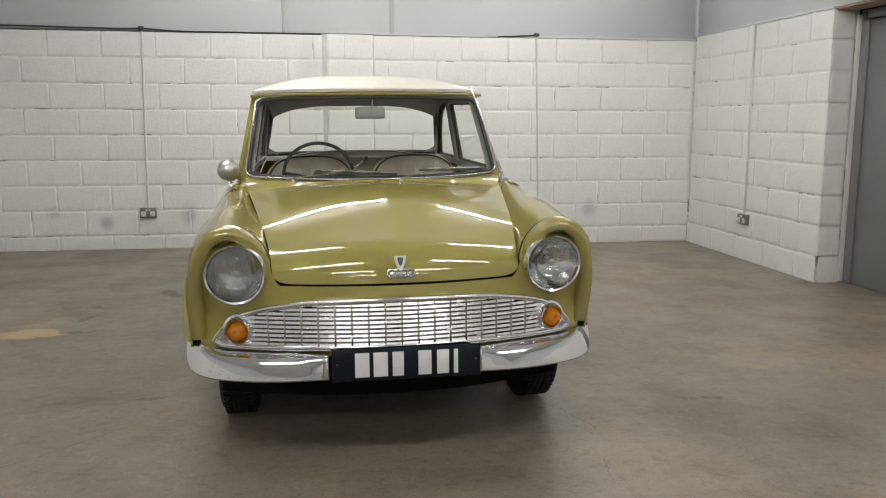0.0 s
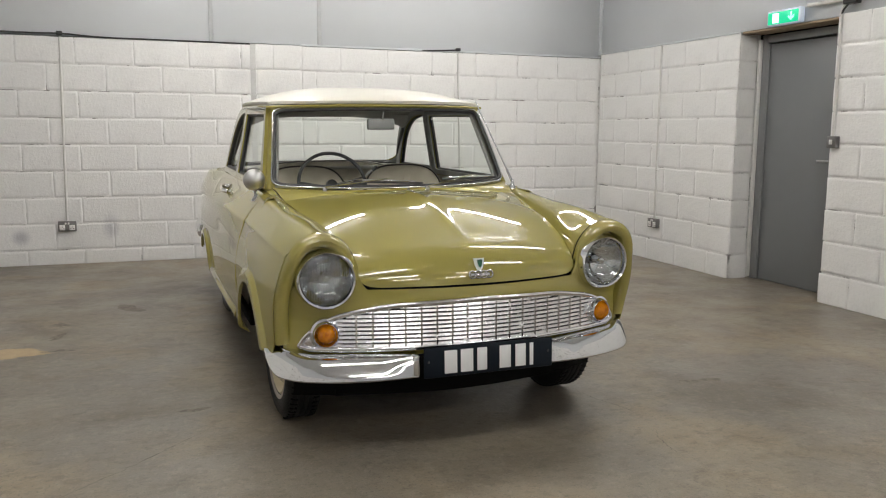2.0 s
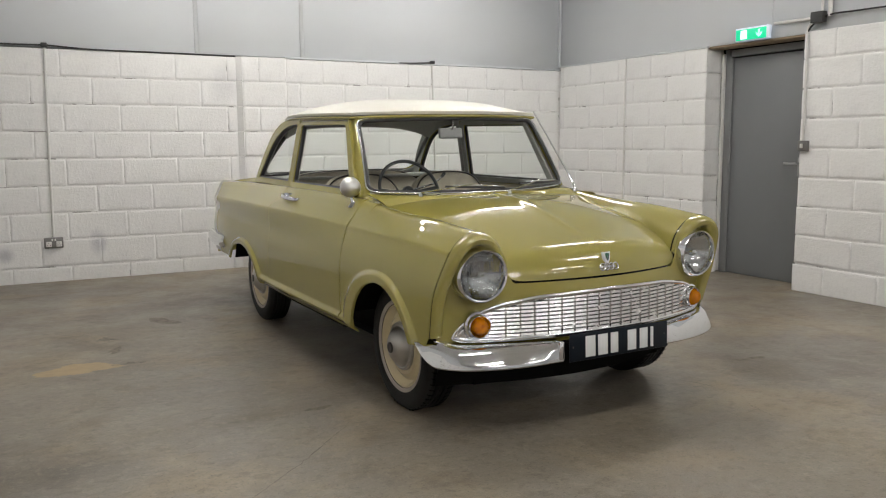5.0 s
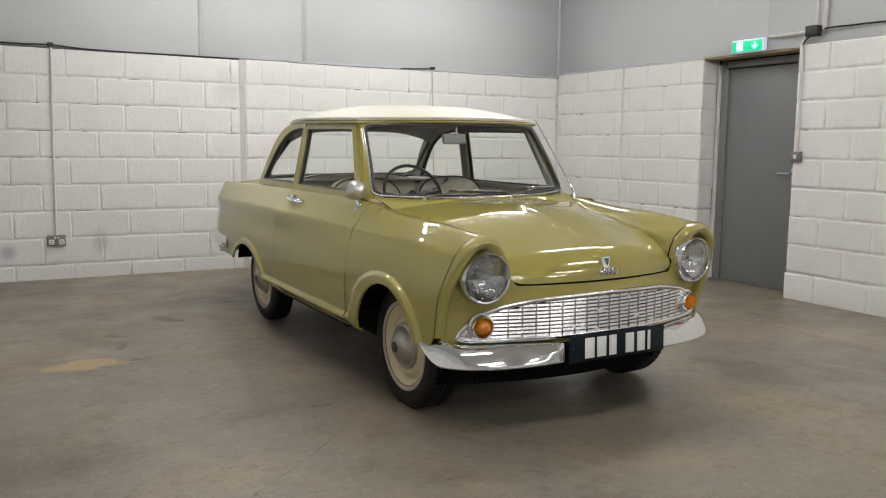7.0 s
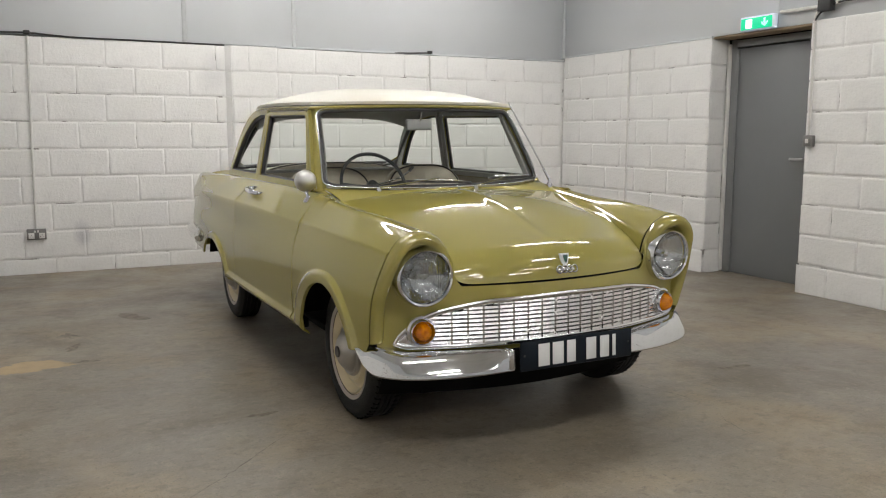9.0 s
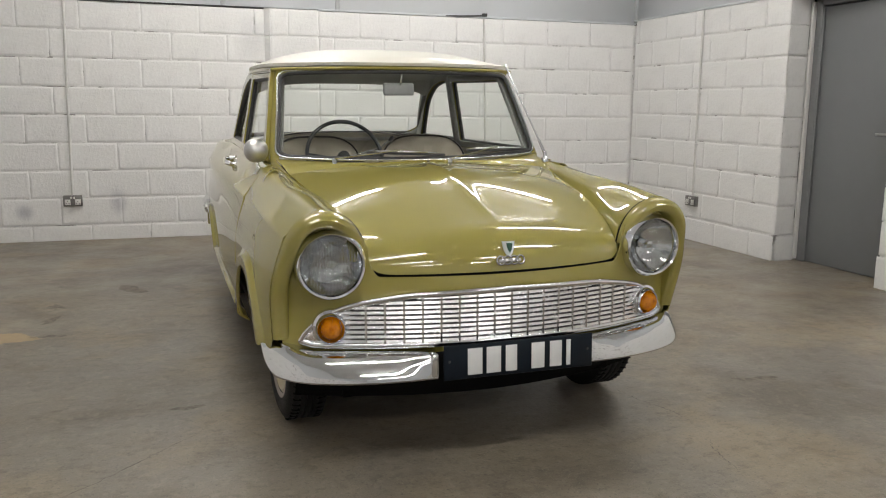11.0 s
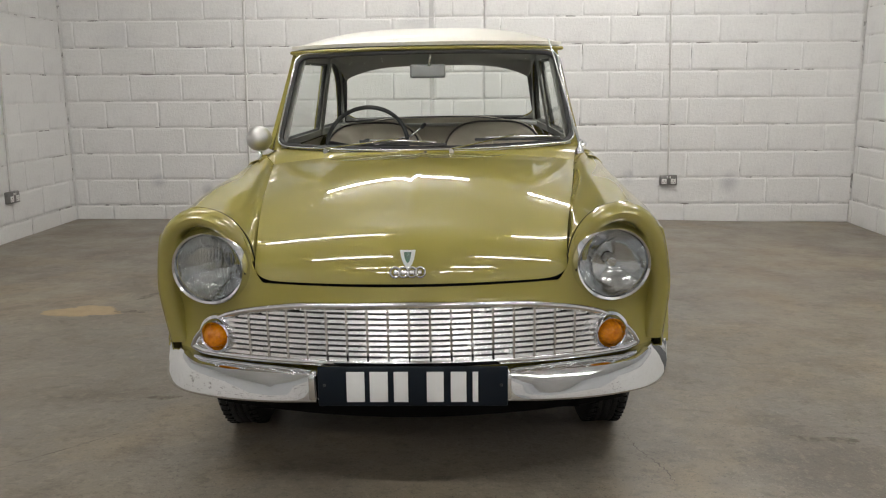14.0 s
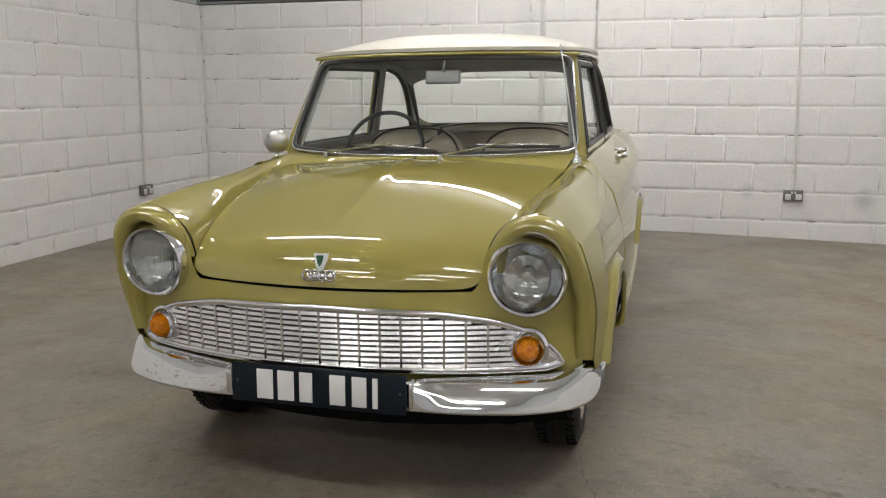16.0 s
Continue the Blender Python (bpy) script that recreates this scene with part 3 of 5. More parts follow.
# wings and hoods over the lamps
path = catmull(RIM_PATH, 64)
for _ in range(8):
    path[1:-1] = (path[:-2] + 2 * path[1:-1] + path[2:]) / 4
CENTRE = np.array((0.590, 0.0, 0.640))
HOOD = [(0.016, -0.030), (0.003, -0.006), (-0.001, 0.001), (0.001, 0.012), (0.004, 0.026), (0.012, 0.041), (0.023, 0.047), (0.034, 0.045), (0.043, 0.036), (0.049, 0.018), (0.054, -0.030)]
hood_deep = knot([(0, 0.40), (0.10, 0.85), (0.25, 1.0), (0.40, 0.95), (0.52, 0.75), (0.66, 0.55), (0.82, 0.42), (1.0, 0.35)])
for sgn in (-1, 1):
    rows = WING_ROWS if sgn > 0 else mirrored(WING_ROWS)
    # stops short of the hood and door so that seams stay open
    wing = part("front_wing", sheet("front_wing", rows, GREEN, 0.004, flip=sgn < 0), CAR)
    hood_rows = []
    for i, p in enumerate(path):
        a, b = path[max(i - 1, 0)], path[min(i + 1, 64)]
        t = b - a
        nrm = np.array((t[2], 0, -t[0]))
        nrm /= np.linalg.norm(nrm)
        if nrm @ (CENTRE - p) < 0:
            nrm = -nrm
        k = i / 64
        deep = hood_deep(k)
        wide = 1.05
        hood_rows.append([tuple(p + nrm * d * wide + np.array((0, -f * deep - GAP, 0))) for d, f in HOOD] + [tuple(p + nrm * 0.085 + np.array((0, 0.05, 0)))])
    hood_rows = hood_rows if sgn > 0 else mirrored(hood_rows)
    part("lamp_hood", sheet("lamp_hood", hood_rows, GREEN, 0.0, flip=sgn > 0), wing, "olive hood over the headlamp")
    seam = [(sgn * q[0] * 0.9975, q[1] - GAP / 2, q[2] - 0.0025) for q in path]
    part("hood_seam", tube("hood_seam", seam, 0.0035, DARK, 6), wing)
    arch = [r[-1] for r in rows if abs(r[-1][1] - 0.005) < 0.302 and r[-1][2] > 0.33]
    part("arch_lip", tube("arch_lip", [(p[0] - sgn * 0.004, p[1], p[2]) for p in arch], 0.0055, GREEN, 6), wing)


# front panel round the lamps and grille
def face_y(x, z=0.5):
    a = abs(x)
    up = min(max((z - 0.52) / 0.14, 0), 1) * min(max((a - 0.46) / 0.14, 0), 1)
    return -0.583 + 0.156 * (a / 0.66) ** 1.9 + 0.10 * max(0, a - 0.62) + 0.03 * max(0, 0.43 - z) - 0.045 * up * up * (3 - 2 * up)


def face_top(x):
    a = abs(x)
    if a < 0.418:
        return 0.639 + 0.002 * (a / 0.418) ** 2
    if a < 0.452:
        t = (a - 0.418) / 0.034
        return 0.641 + 0.052 * t ** 1.8
    q = (a - 0.596) / 0.147
    return max(0.41, 0.690 + 0.150 * math.sqrt(max(0, 1 - q * q)) - 0.0) if a < 0.735 else 0.45


front_rows = []
for x in sorted(set(np.round(np.concatenate([np.linspace(-0.716, 0.716, 120), np.linspace(0.40, 0.47, 24), -np.linspace(0.40, 0.47, 24), np.linspace(0.45, 0.70, 60), -np.linspace(0.45, 0.70, 60)]), 4))):
    zt = face_top(x)
    if abs(x) > 0.68:
        zt = min(zt, 0.78)
    bowl = [0.09 * min(1, max(0, (0.108 - math.hypot(abs(x) - 0.573, z - 0.688)) / 0.006)) for z in np.linspace(0.375, zt, 90)]
    front_rows.append([(x, face_y(x, z) + b + 0.012 * max(0, (z - 0.60) / 0.1) * max(0, 1 - (abs(x) / 0.42) ** 2), z) for z, b in zip(np.linspace(0.375, zt, 90), bowl)])
front = part("front_panel", sheet("front_panel", front_rows, GREEN, 0.004, flip=True), CAR, "olive front panel carrying lamps and grille")


def lamp(sgn):
    root = part("headlamp", lathe("headlamp", [(0.0905, -0.006), (0.0945, -0.020), (0.100, -0.024), (0.106, -0.016), (0.110, 0.002), (0.111, 0.030)], CHROME, 64), CAR, "round glass headlamp in a chrome rim",
                Matrix.Translation((sgn * 0.573, -0.508, 0.688)) @ pose(0, 0, 0, 2.5, 0, sgn * 4.0) @ Matrix.Scale(1.03, 4))
    part("reflector", lathe("reflector", [(0.012, 0.055), (0.04, 0.050), (0.070, 0.030), (0.092, 0.0)], REFLECTOR, 48), root)
    part("bulb_cap", lathe("bulb_cap", [(0.0, 0.004), (0.012, 0.006), (0.016, 0.015), (0.016, 0.05)], CHROME, 24), root)
    prof = [(0.0, -0.034), (0.03, -0.0325), (0.06, -0.0275), (0.08, -0.0205), (0.093, -0.012), (0.093, -0.008), (0.08, -0.0165), (0.06, -0.0235), (0.03, -0.0285), (0.0, -0.030)]
    part("lens", lathe("lens", prof, LENS, 64), root, "clear fluted headlamp glass")
    if sgn < 0:
        for k in range(-9, 10):
            x = 0.0088 * k
            h = math.sqrt(max(0.0, 0.082 ** 2 - x * x))
            pts = [(x, -0.0305 + 0.0205 * ((x * x + z * z) / 0.0087), z) for z in np.linspace(-h, h, 9)]
            part("flute", tube("flute", pts, 0.0022, LENS, 5), root)


lamp(-1)
lamp(1)


# grille
G_TOP = knot([(0, 0.592), (0.30, 0.583), (0.45, 0.563), (0.53, 0.543), (0.60, 0.506), (0.645, 0.462), (0.662, 0.432)])
G_BOT = knot([(0, 0.424), (0.30, 0.421), (0.50, 0.419), (0.62, 0.421), (0.662, 0.432)])
grille = part("grille", sheet("grille", [[(x, face_y(x) - 0.004, z) for z in np.linspace(G_BOT(abs(x)), G_TOP(abs(x)), 8)] for x in np.linspace(-0.655, 0.655, 80)], DARK, 0.0, flip=True), CAR, "bright aluminium grille of slats and ribs")
ring = [(x, face_y(x) - 0.014, G_TOP(abs(x))) for x in 0.662 * np.sin(np.linspace(-math.pi / 2, math.pi / 2, 80))]
ring += [(x, face_y(x) - 0.014, G_BOT(abs(x))) for x in 0.662 * np.sin(np.linspace(math.pi / 2, -math.pi / 2, 80))][1:-1]
part("surround", tube("surround", ring, 0.0085, CHROME, 10, closed=True, squash=(1.0, 1.35)), grille, "chrome grille surround")
for k in range(10):
    z = 0.435 + 0.0157 * k
    lim = 0.0
    for x in np.linspace(0, 0.66, 300):
        if G_BOT(x) + 0.004 < z < G_TOP(x) - 0.006:
            lim = x
    lim = min(lim, 0.560)
    rows = []
    for x in np.linspace(-lim, lim, 70):
        y = face_y(x)
        rows.append([(x, y - 0.004, z - 0.0062), (x, y - 0.0150, z - 0.0073), (x, y - 0.0190, z - 0.0048), (x, y - 0.0162, z + 0.0038), (x, y - 0.0110, z + 0.0066), (x, y - 0.004, z + 0.0068)])
    part("slat", sheet("slat", rows, SATIN, 0.0, flip=True), grille)
for k in range(-8, 9):
    x = 0.0585 * k
    zb, zt = G_BOT(abs(x)) + 0.003, G_TOP(abs(x)) - 0.003
    y = face_y(x)
    rows = [[(x - 0.0034, y - 0.006, z), (x - 0.0030, y - 0.0205, z), (x + 0.0030, y - 0.0205, z), (x + 0.0034, y - 0.006, z)] for z in (zb, (zb + zt) / 2, zt)]
    part("rib", sheet("rib", rows, SATIN, 0.0, flip=True), grille)
for sgn in (-1, 1):
    rows = []
    for x in np.linspace(0.515, 0.656, 24):
        zt, zb = G_TOP(x) - 0.002, G_BOT(x) + 0.002
        rows.append([(sgn * x, face_y(x) - 0.0125 - 0.004 * math.sin(math.pi * t), zb + (zt - zb) * t) for t in np.linspace(0, 1, 12)])
    part("end_plate", sheet("end_plate", rows, SATIN, 0.0, flip=sgn > 0), grille)
    ind = part("indicator", lathe("indicator", [(0.034, 0.010), (0.0355, -0.016), (0.0385, -0.028), (0.043, -0.031), (0.0475, -0.025), (0.050, -0.012), (0.058, -0.008), (0.062, 0.004)], CHROME, 44), CAR, "amber indicator lamp in a chrome ring",
               Matrix.Translation((sgn * 0.571, face_y(0.571) - 0.012, 0.480)) @ pose(0, 0, 0, 0, 0, sgn * 12))
    part("lens", lathe("lens", [(0.0, -0.056), (0.010, -0.0555), (0.019, -0.052), (0.026, -0.045), (0.0315, -0.032), (0.0335, -0.012), (0.034, 0.006)], AMBER, 40), ind, "ribbed amber lens")
    for k in range(18):
        q = math.pi * 2 * k / 18
        rib = [(0.0335 * math.cos(q), -0.006, 0.0335 * math.sin(q)), (0.0318 * math.cos(q), -0.032, 0.0318 * math.sin(q)), (0.0265 * math.cos(q), -0.0452, 0.0265 * math.sin(q)), (0.012 * math.cos(q), -0.0552, 0.012 * math.sin(q))]
        part("lens_rib", tube("lens_rib", rib, 0.0016, AMBER, 5), ind)

# front bumper in two halves with the plate between


def bumper_half(sgn):
    """A chrome blade: flat top, sloping front rolled under at the lip, wrapped round to a raised tip."""
    line = catmull([(0.262, -0.632, 0), (0.36, -0.622, 0), (0.48, -0.598, 0), (0.60, -0.558, 0), (0.690, -0.508, 0), (0.745, -0.445, 0), (0.770, -0.385, 0), (0.778, -0.318, 0)], 60)
    rows = []
    for i, p in enumerate(line):
        k = i / 60
        a, b = line[max(i - 1, 0)], line[min(i + 1, 60)]
        t = (b - a) / np.linalg.norm(b - a)
        n = np.array((-t[1], t[0], 0))
        if n @ np.array((0.0, 1.0, 0)) < 0 and k < 0.7 or n @ np.array((-1.0, 0, 0)) < 0 and k >= 0.7:
            n = -n
        end = max(0, (k - 0.62) / 0.38)
        s = 1 - max(0, 1 - k / 0.20) ** 1.5
        zt = 0.402 + 0.026 * end ** 1.2
        zb = 0.320 - 0.008 * math.sin(math.pi * k) + 0.080 * max(0, (k - 0.80) / 0.20) ** 1.6
        h = zt - zb
        d = 0.088 * (1 - 0.38 * end)
        prof = [(d, zt + 0.004), (0.66 * d, zt + 0.001), (0.034 * s + 0.010, zt - 0.004), (0.026 * s + 0.005, zt - 0.14 * h), (0.014 * s + 0.003, zt - 0.42 * h), (0.005 * s + 0.001, zb + 0.32 * h), (0.001, zb + 0.18 * h), (0.0, zb + 0.10 * h), (0.003, zb + 0.004), (0.012, zb), (0.028, zb), (0.034, zb + 0.008)]
        rows.append([(sgn * (p[0] + n[0] * q), p[1] + n[1] * q, z) for q, z in prof])
    cap = rows[-1]
    mid = np.mean([np.array(q) for q in cap], 0)
    rows.append([tuple(np.array(q) * 0.45 + mid * 0.55 + np.array((0, 0.012, 0))) for q in cap])
    rows.append([tuple(mid + np.array((0, 0.013, 0)))] * len(cap))
    head = rows[0]
    rows.insert(0, [(q[0] - sgn * 0.001, q[1] + 0.05, q[2]) for q in head])
    return rows


bumper = part("front_bumper", sheet("front_bumper", bumper_half(1), CHROME, 0.0), CAR, "polished chrome bumper blade")
part("bumper_blade", sheet("bumper_blade", bumper_half(-1), CHROME, 0.0, flip=True), bumper)
for sgn in (-1, 1):
    part("end_block", box("end_block", 0.022, 0.05, 0.076, CHROME, 0.006, (sgn * 0.271, -0.612, 0.368)), bumper)
    part("bumper_bracket", box("bumper_bracket", 0.05, 0.10, 0.03, DARK, 0.004, (sgn * 0.33, -0.525, 0.355)), bumper)
part("bumper_web", box("bumper_web", 0.52, 0.03, 0.06, DARK, 0.004, (0, -0.600, 0.37)), bumper)
plate = part("number_plate", box("number_plate", 0.522, 0.006, 0.113, PLATE_BLACK, 0.0028, (0, 0, 0)), CAR, "black plate with plain raised white bars", Matrix.Translation((0.010, -0.652, 0.378)) @ pose(0, 0, 0, -2.0, 0.3))
for x, w in ((-0.157, 0.058), (-0.093, 0.058), (-0.032, 0.046), (0.062, 0.054), (0.126, 0.050), (0.172, 0.018)):
    part("bar", box("bar", w * 0.86, 0.003, 0.086, PLATE_WHITE, 0.0012, (x, -0.0042, -0.001)), plate)
for sgn in (-1, 1):
    part("screw", lathe("screw", [(0.0, -0.006), (0.003, -0.0055), (0.0045, -0.003)], RUBBER_SEAL, 12), plate, "", Matrix.Translation((sgn * 0.243, 0.0, 0.004)))

# doors and rear quarters
DOOR0, DOOR1 = 0.460, 1.604


def lat(y, z):
    """Half width of the window band."""
    return 0.626 - 0.185 * (z - 0.95) - 0.012 * max(0, (y - 1.6) / 0.8) ** 2


def loop_of(pts, r=0.03, n=5):
    """A closed loop of 2D points with rounded corners."""
    out = []
    for i, p in enumerate(pts):
        a, p, b = np.array(pts[i - 1]), np.array(p), np.array(pts[(i + 1) % len(pts)])
        ra = min(r, 0.45 * np.linalg.norm(a - p))
        rb = min(r, 0.45 * np.linalg.norm(b - p))
        s, e = p + (a - p) / np.linalg.norm(a - p) * ra, p + (b - p) / np.linalg.norm(b - p) * rb
        for k in range(n + 1):
            t = k / n
            out.append(tuple((1 - t) ** 2 * s + 2 * t * (1 - t) * p + t * t * e))
    return out


roofline = [tuple(p) for p in catmull([(0.560, 0.945), (0.690, 1.135), (0.812, 1.322)], 10)] + \
    [tuple(p) for p in catmull([(0.825, 1.326), (1.25, 1.345), (1.62, 1.351), (1.80, 1.346), (1.93, 1.328), (2.04, 1.292), (2.13, 1.240), (2.255, 1.122), (2.395, 0.942)], 34)]
door_glass = loop_of([(0.662, 0.966), (0.842, 1.297), (1.535, 1.306), (1.560, 0.970)], 0.025)
door_outer = loop_of([(0.606, 0.938), (0.826, 1.315), (1.574, 1.330), (1.604, 0.938)], 0.03)
q_curve = [tuple(p) for p in catmull([(1.715, 1.312), (1.86, 1.292), (1.97, 1.254), (2.07, 1.200), (2.19, 1.092), (2.298, 0.975)], 14)]
quarter_glass = loop_of([(1.646, 0.972), (1.616, 1.314)] + q_curve, 0.012, 2)
quarter_outer = [(1.608, 0.938), (1.579, 1.332)] + [p for p in roofline if p[0] > 1.60]
rail_outer = [p for p in roofline if p[0] <= 1.60] + [(1.578, 1.334), (0.822, 1.319), (0.600, 0.938)]

for sgn in (-1, 1):
    rows = side_rows(DOOR0, DOOR1, 90)
    rows = rows if sgn > 0 else mirrored(rows)
    door = part("door", sheet("door", rows, GREEN, 0.004, flip=sgn > 0), CAR, "olive door with chrome handle")

    def at(a, b, s=sgn, d=0.0):
        return (s * (lat(a, b) - d), a, b)
    part("window_frame", filled("window_frame", door_outer, [door_glass], GREEN, at, 0.016), door)
    part("window_glass", filled("window_glass", door_glass, [], GLASS, lambda a, b, s=sgn: (s * (lat(a, b) - 0.012), a, b), 0.004), door, "clear door window").visible_shadow = False
    part("window_seal", tube("window_seal", [(sgn * (lat(a, b) - 0.003), a, b) for a, b in door_glass], 0.0115, RUBBER_SEAL, 6, closed=True), door)
    part("frame_seam", tube("frame_seam", [(sgn * (lat(a, b) + 0.0005), a, b) for a, b in door_outer], 0.003, DARK, 5, closed=True), door)
    # chrome handle
    h = part("handle", tube("handle", catmull([(sgn * 0.727, 1.262, 0.885), (sgn * 0.746, 1.29, 0.890), (sgn * 0.750, 1.37, 0.896), (sgn * 0.740, 1.45, 0.900), (sgn * 0.722, 1.47, 0.901)], 18), 0.0095, CHROME, 10, squash=(1, 1.3)), door, "chrome door handle")
    part("escutcheon", box("escutcheon", 0.05, 0.060, 0.030, CHROME, 0.010, (sgn * 0.702, 1.465, 0.899)), h)
    part("escutcheon", box("escutcheon", 0.03, 0.022, 0.018, CHROME, 0.006, (sgn * 0.712, 1.268, 0.885)), h)
    part("door_card", sheet("door_card", [[(sgn * x, y, z) for x, z in ((0.594, 0.935), (0.622, 0.880), (0.690, 0.72), (0.700, 0.35))] for y in (0.66, 1.0, 1.6)], VINYL, 0.0), door)
    part("inner_frame", filled("inner_frame", [(a, b) for a, b in door_outer], [door_glass], TRIM_GREY, lambda a, b, s=sgn: (s * (lat(a, b) - 0.022), a, b), 0.006), door)
    # quarter
    rows = side_rows(DOOR1 + GAP, 3.28, 110)
    rows = rows if sgn > 0 else mirrored(rows)
    quarter = part("rear_quarter", sheet("rear_quarter", rows, GREEN, 0.004, flip=sgn > 0), CAR, "olive rear quarter panel with wheel opening")
    arch = [r[-1] for r in rows if abs(r[-1][1] - 2.185) < 0.38 and r[-1][2] > 0.30]
    part("arch_lip", tube("arch_lip", [(p[0] - sgn * 0.004, p[1], p[2]) for p in arch], 0.0055, GREEN, 6), quarter)
    part("pillar", filled("pillar", quarter_outer, [quarter_glass], GREEN, at, 0.016), quarter)
    part("pillar", filled("pillar", rail_outer, [], GREEN, at, 0.016), quarter)
    part("inner_pillar", filled("inner_pillar", quarter_outer, [quarter_glass], TRIM_GREY, lambda a, b, s=sgn: (s * (lat(a, b) - 0.024), a, b), 0.008), quarter)
    part("inner_pillar", filled("inner_pillar", rail_outer, [], TRIM_GREY, lambda a, b, s=sgn: (s * (lat(a, b) - 0.024), a, b), 0.02), quarter)
    part("quarter_glass", filled("quarter_glass", quarter_glass, [], GLASS, lambda a, b, s=sgn: (s * (lat(a, b) - 0.012), a, b), 0.004), quarter, "clear rear side window").visible_shadow = False
    part("window_seal", tube("window_seal", [(sgn * (lat(a, b) - 0.002), a, b) for a, b in quarter_glass], 0.0135, RUBBER_SEAL, 6, closed=True), quarter)
    part("window_trim", tube("window_trim", [(sgn * (lat(a, b) + 0.003), a, b) for a, b in loop_of([(1.68, 0.966), (2.28, 0.966), (2.28, 0.970), (1.68, 0.970)], 0.002, 1)], 0.004, RUBBER_SEAL, 5, closed=True), quarter)
    sill = part("sill", box("sill", 0.05, 1.20, 0.05, DARK, 0.01, (sgn * 0.690, 1.20, 0.300)), CAR)


# windscreen
def screen(u, v, out=0.0):
    a = abs(u)
    base = np.array((0.598 * u, 0.350 + 0.195 * a ** 2.6, 0.944 + 0.012 * a ** 2))
    top = np.array((0.545 * u, 0.705 + 0.075 * a ** 2.6, 1.330 - 0.012 * a ** 2))
    p = base + (top - base) * v
    return (p[0], p[1] - 0.012 * math.sin(math.pi * min(max(v, 0), 1)) - out, p[2] + out * 0.6)


def screen_loop(inset, out, r=0.055):
    pts = [(-1 + inset / 0.58, inset / 0.42), (1 - inset / 0.58, inset / 0.42), (1 - inset / 0.58, 1 - inset / 0.42), (-1 + inset / 0.58, 1 - inset / 0.42)]
    corner = []
    for i in range(4):
        a, b = np.array(pts[i - 1]), np.array(pts[i])
        c = np.array(pts[(i + 1) % 4])
        sa, sb = np.array((0.57, 0.54)), None
        da, dc = (a - b) * sa, (c - b) * sa
        s, e = b + (a - b) * r / np.linalg.norm(da), b + (c - b) * r / np.linalg.norm(dc)
        corner.append([tuple((1 - t) ** 2 * s + 2 * t * (1 - t) * b + t * t * e) for t in np.linspace(0, 1, 8)])
    out_pts = []
    for i in range(4):
        out_pts += corner[i]
        s, e = np.array(corner[i][-1]), np.array(corner[(i + 1) % 4][0])
        out_pts += [tuple(s + (e - s) * t) for t in np.linspace(0, 1, 24)[1:-1]]
    return [screen(u, v, out) for u, v in out_pts]


screen_root = part("windscreen", sheet("windscreen", [[screen(u, v) for u in np.linspace(-0.985, 0.985, 60)] for v in np.linspace(0.015, 0.985, 24)], GLASS, 0.004), CAR, "clear curved windscreen in a chrome and rubber surround")
screen_root.visible_shadow = False
part("screen_rubber", tube("screen_rubber", screen_loop(0.008, 0.003), 0.0095, RUBBER_SEAL, 8, closed=True), screen_root)
part("screen_trim", tube("screen_trim", screen_loop(-0.002, 0.011), 0.0046, CHROME, 8, closed=True), screen_root, "chrome windscreen trim")
# pillars and header round the screen
for sgn in (-1, 1):
    rows = []
    for v in np.linspace(-0.03, 1.04, 24):
        g = np.array(screen(sgn * 0.975, v, 0.0))
        k = min(max(v, 0), 1)
        yo, zo = 0.560 + (0.815 - 0.560) * k, 0.935 + (1.328 - 0.935) * k
        o = np.array((sgn * (lat(yo, zo) + 0.002), yo + 0.012, zo))
        m = (g + o) / 2 + np.array((sgn * 0.006, -0.010, 0.002))
        rows.append([tuple(q) for q in catmull([g, m, o], 8)])
    part("screen_pillar", sheet("screen_pillar", rows, GREEN, 0.0, flip=sgn > 0), CAR)
    rows = [[(p[0] - sgn * 0.02, p[1] + 0.030, p[2]) for p in r] for r in rows]
    part("screen_pillar_trim", sheet("screen_pillar_trim", rows, TRIM_GREY, 0.008, flip=sgn > 0), CAR)
cowl_rows = []
for u in np.linspace(-1, 1, 61):
    a = abs(u)
    s = np.array(screen(u, -0.02))
    bx = 0.571 * u
    b = np.array(bonnet_point(u, 0.0)) + np.array((0, 0.004, 0.0))
    rows_c = catmull([b, (s + b) / 2 + np.array((0, -0.004, 0.004 + 0.002 * a)), s], 8)
    cowl_rows.append([tuple(p) for p in rows_c])
part("cowl", sheet("cowl", cowl_rows, GREEN, 0.004, flip=False), CAR)
for sgn in (-1, 1):
    rows = []
    for t in np.linspace(0, 1, 16):
        inner = np.array(bonnet_point(sgn, 0.0)) * (1 - t) + np.array(screen(sgn, -0.02)) * t + np.array((0, 0.004, 0))
        y = 0.46 + (0.64 - 0.46) * t
        sec = side_section(y)
        outer = np.array((sgn * (sec[0][0] + 0.018), y, sec[0][2] - 0.004 - 0.002 * (1 - t) ** 2))
        mid = (inner + outer) / 2 + np.array((0, 0, 0.009 * (1 - t) + 0.003))
        rows.append([tuple(p) for p in catmull([inner, mid, outer], 8)])
    part("scuttle_corner", sheet("scuttle_corner", rows, GREEN, 0.004, flip=sgn < 0), CAR)
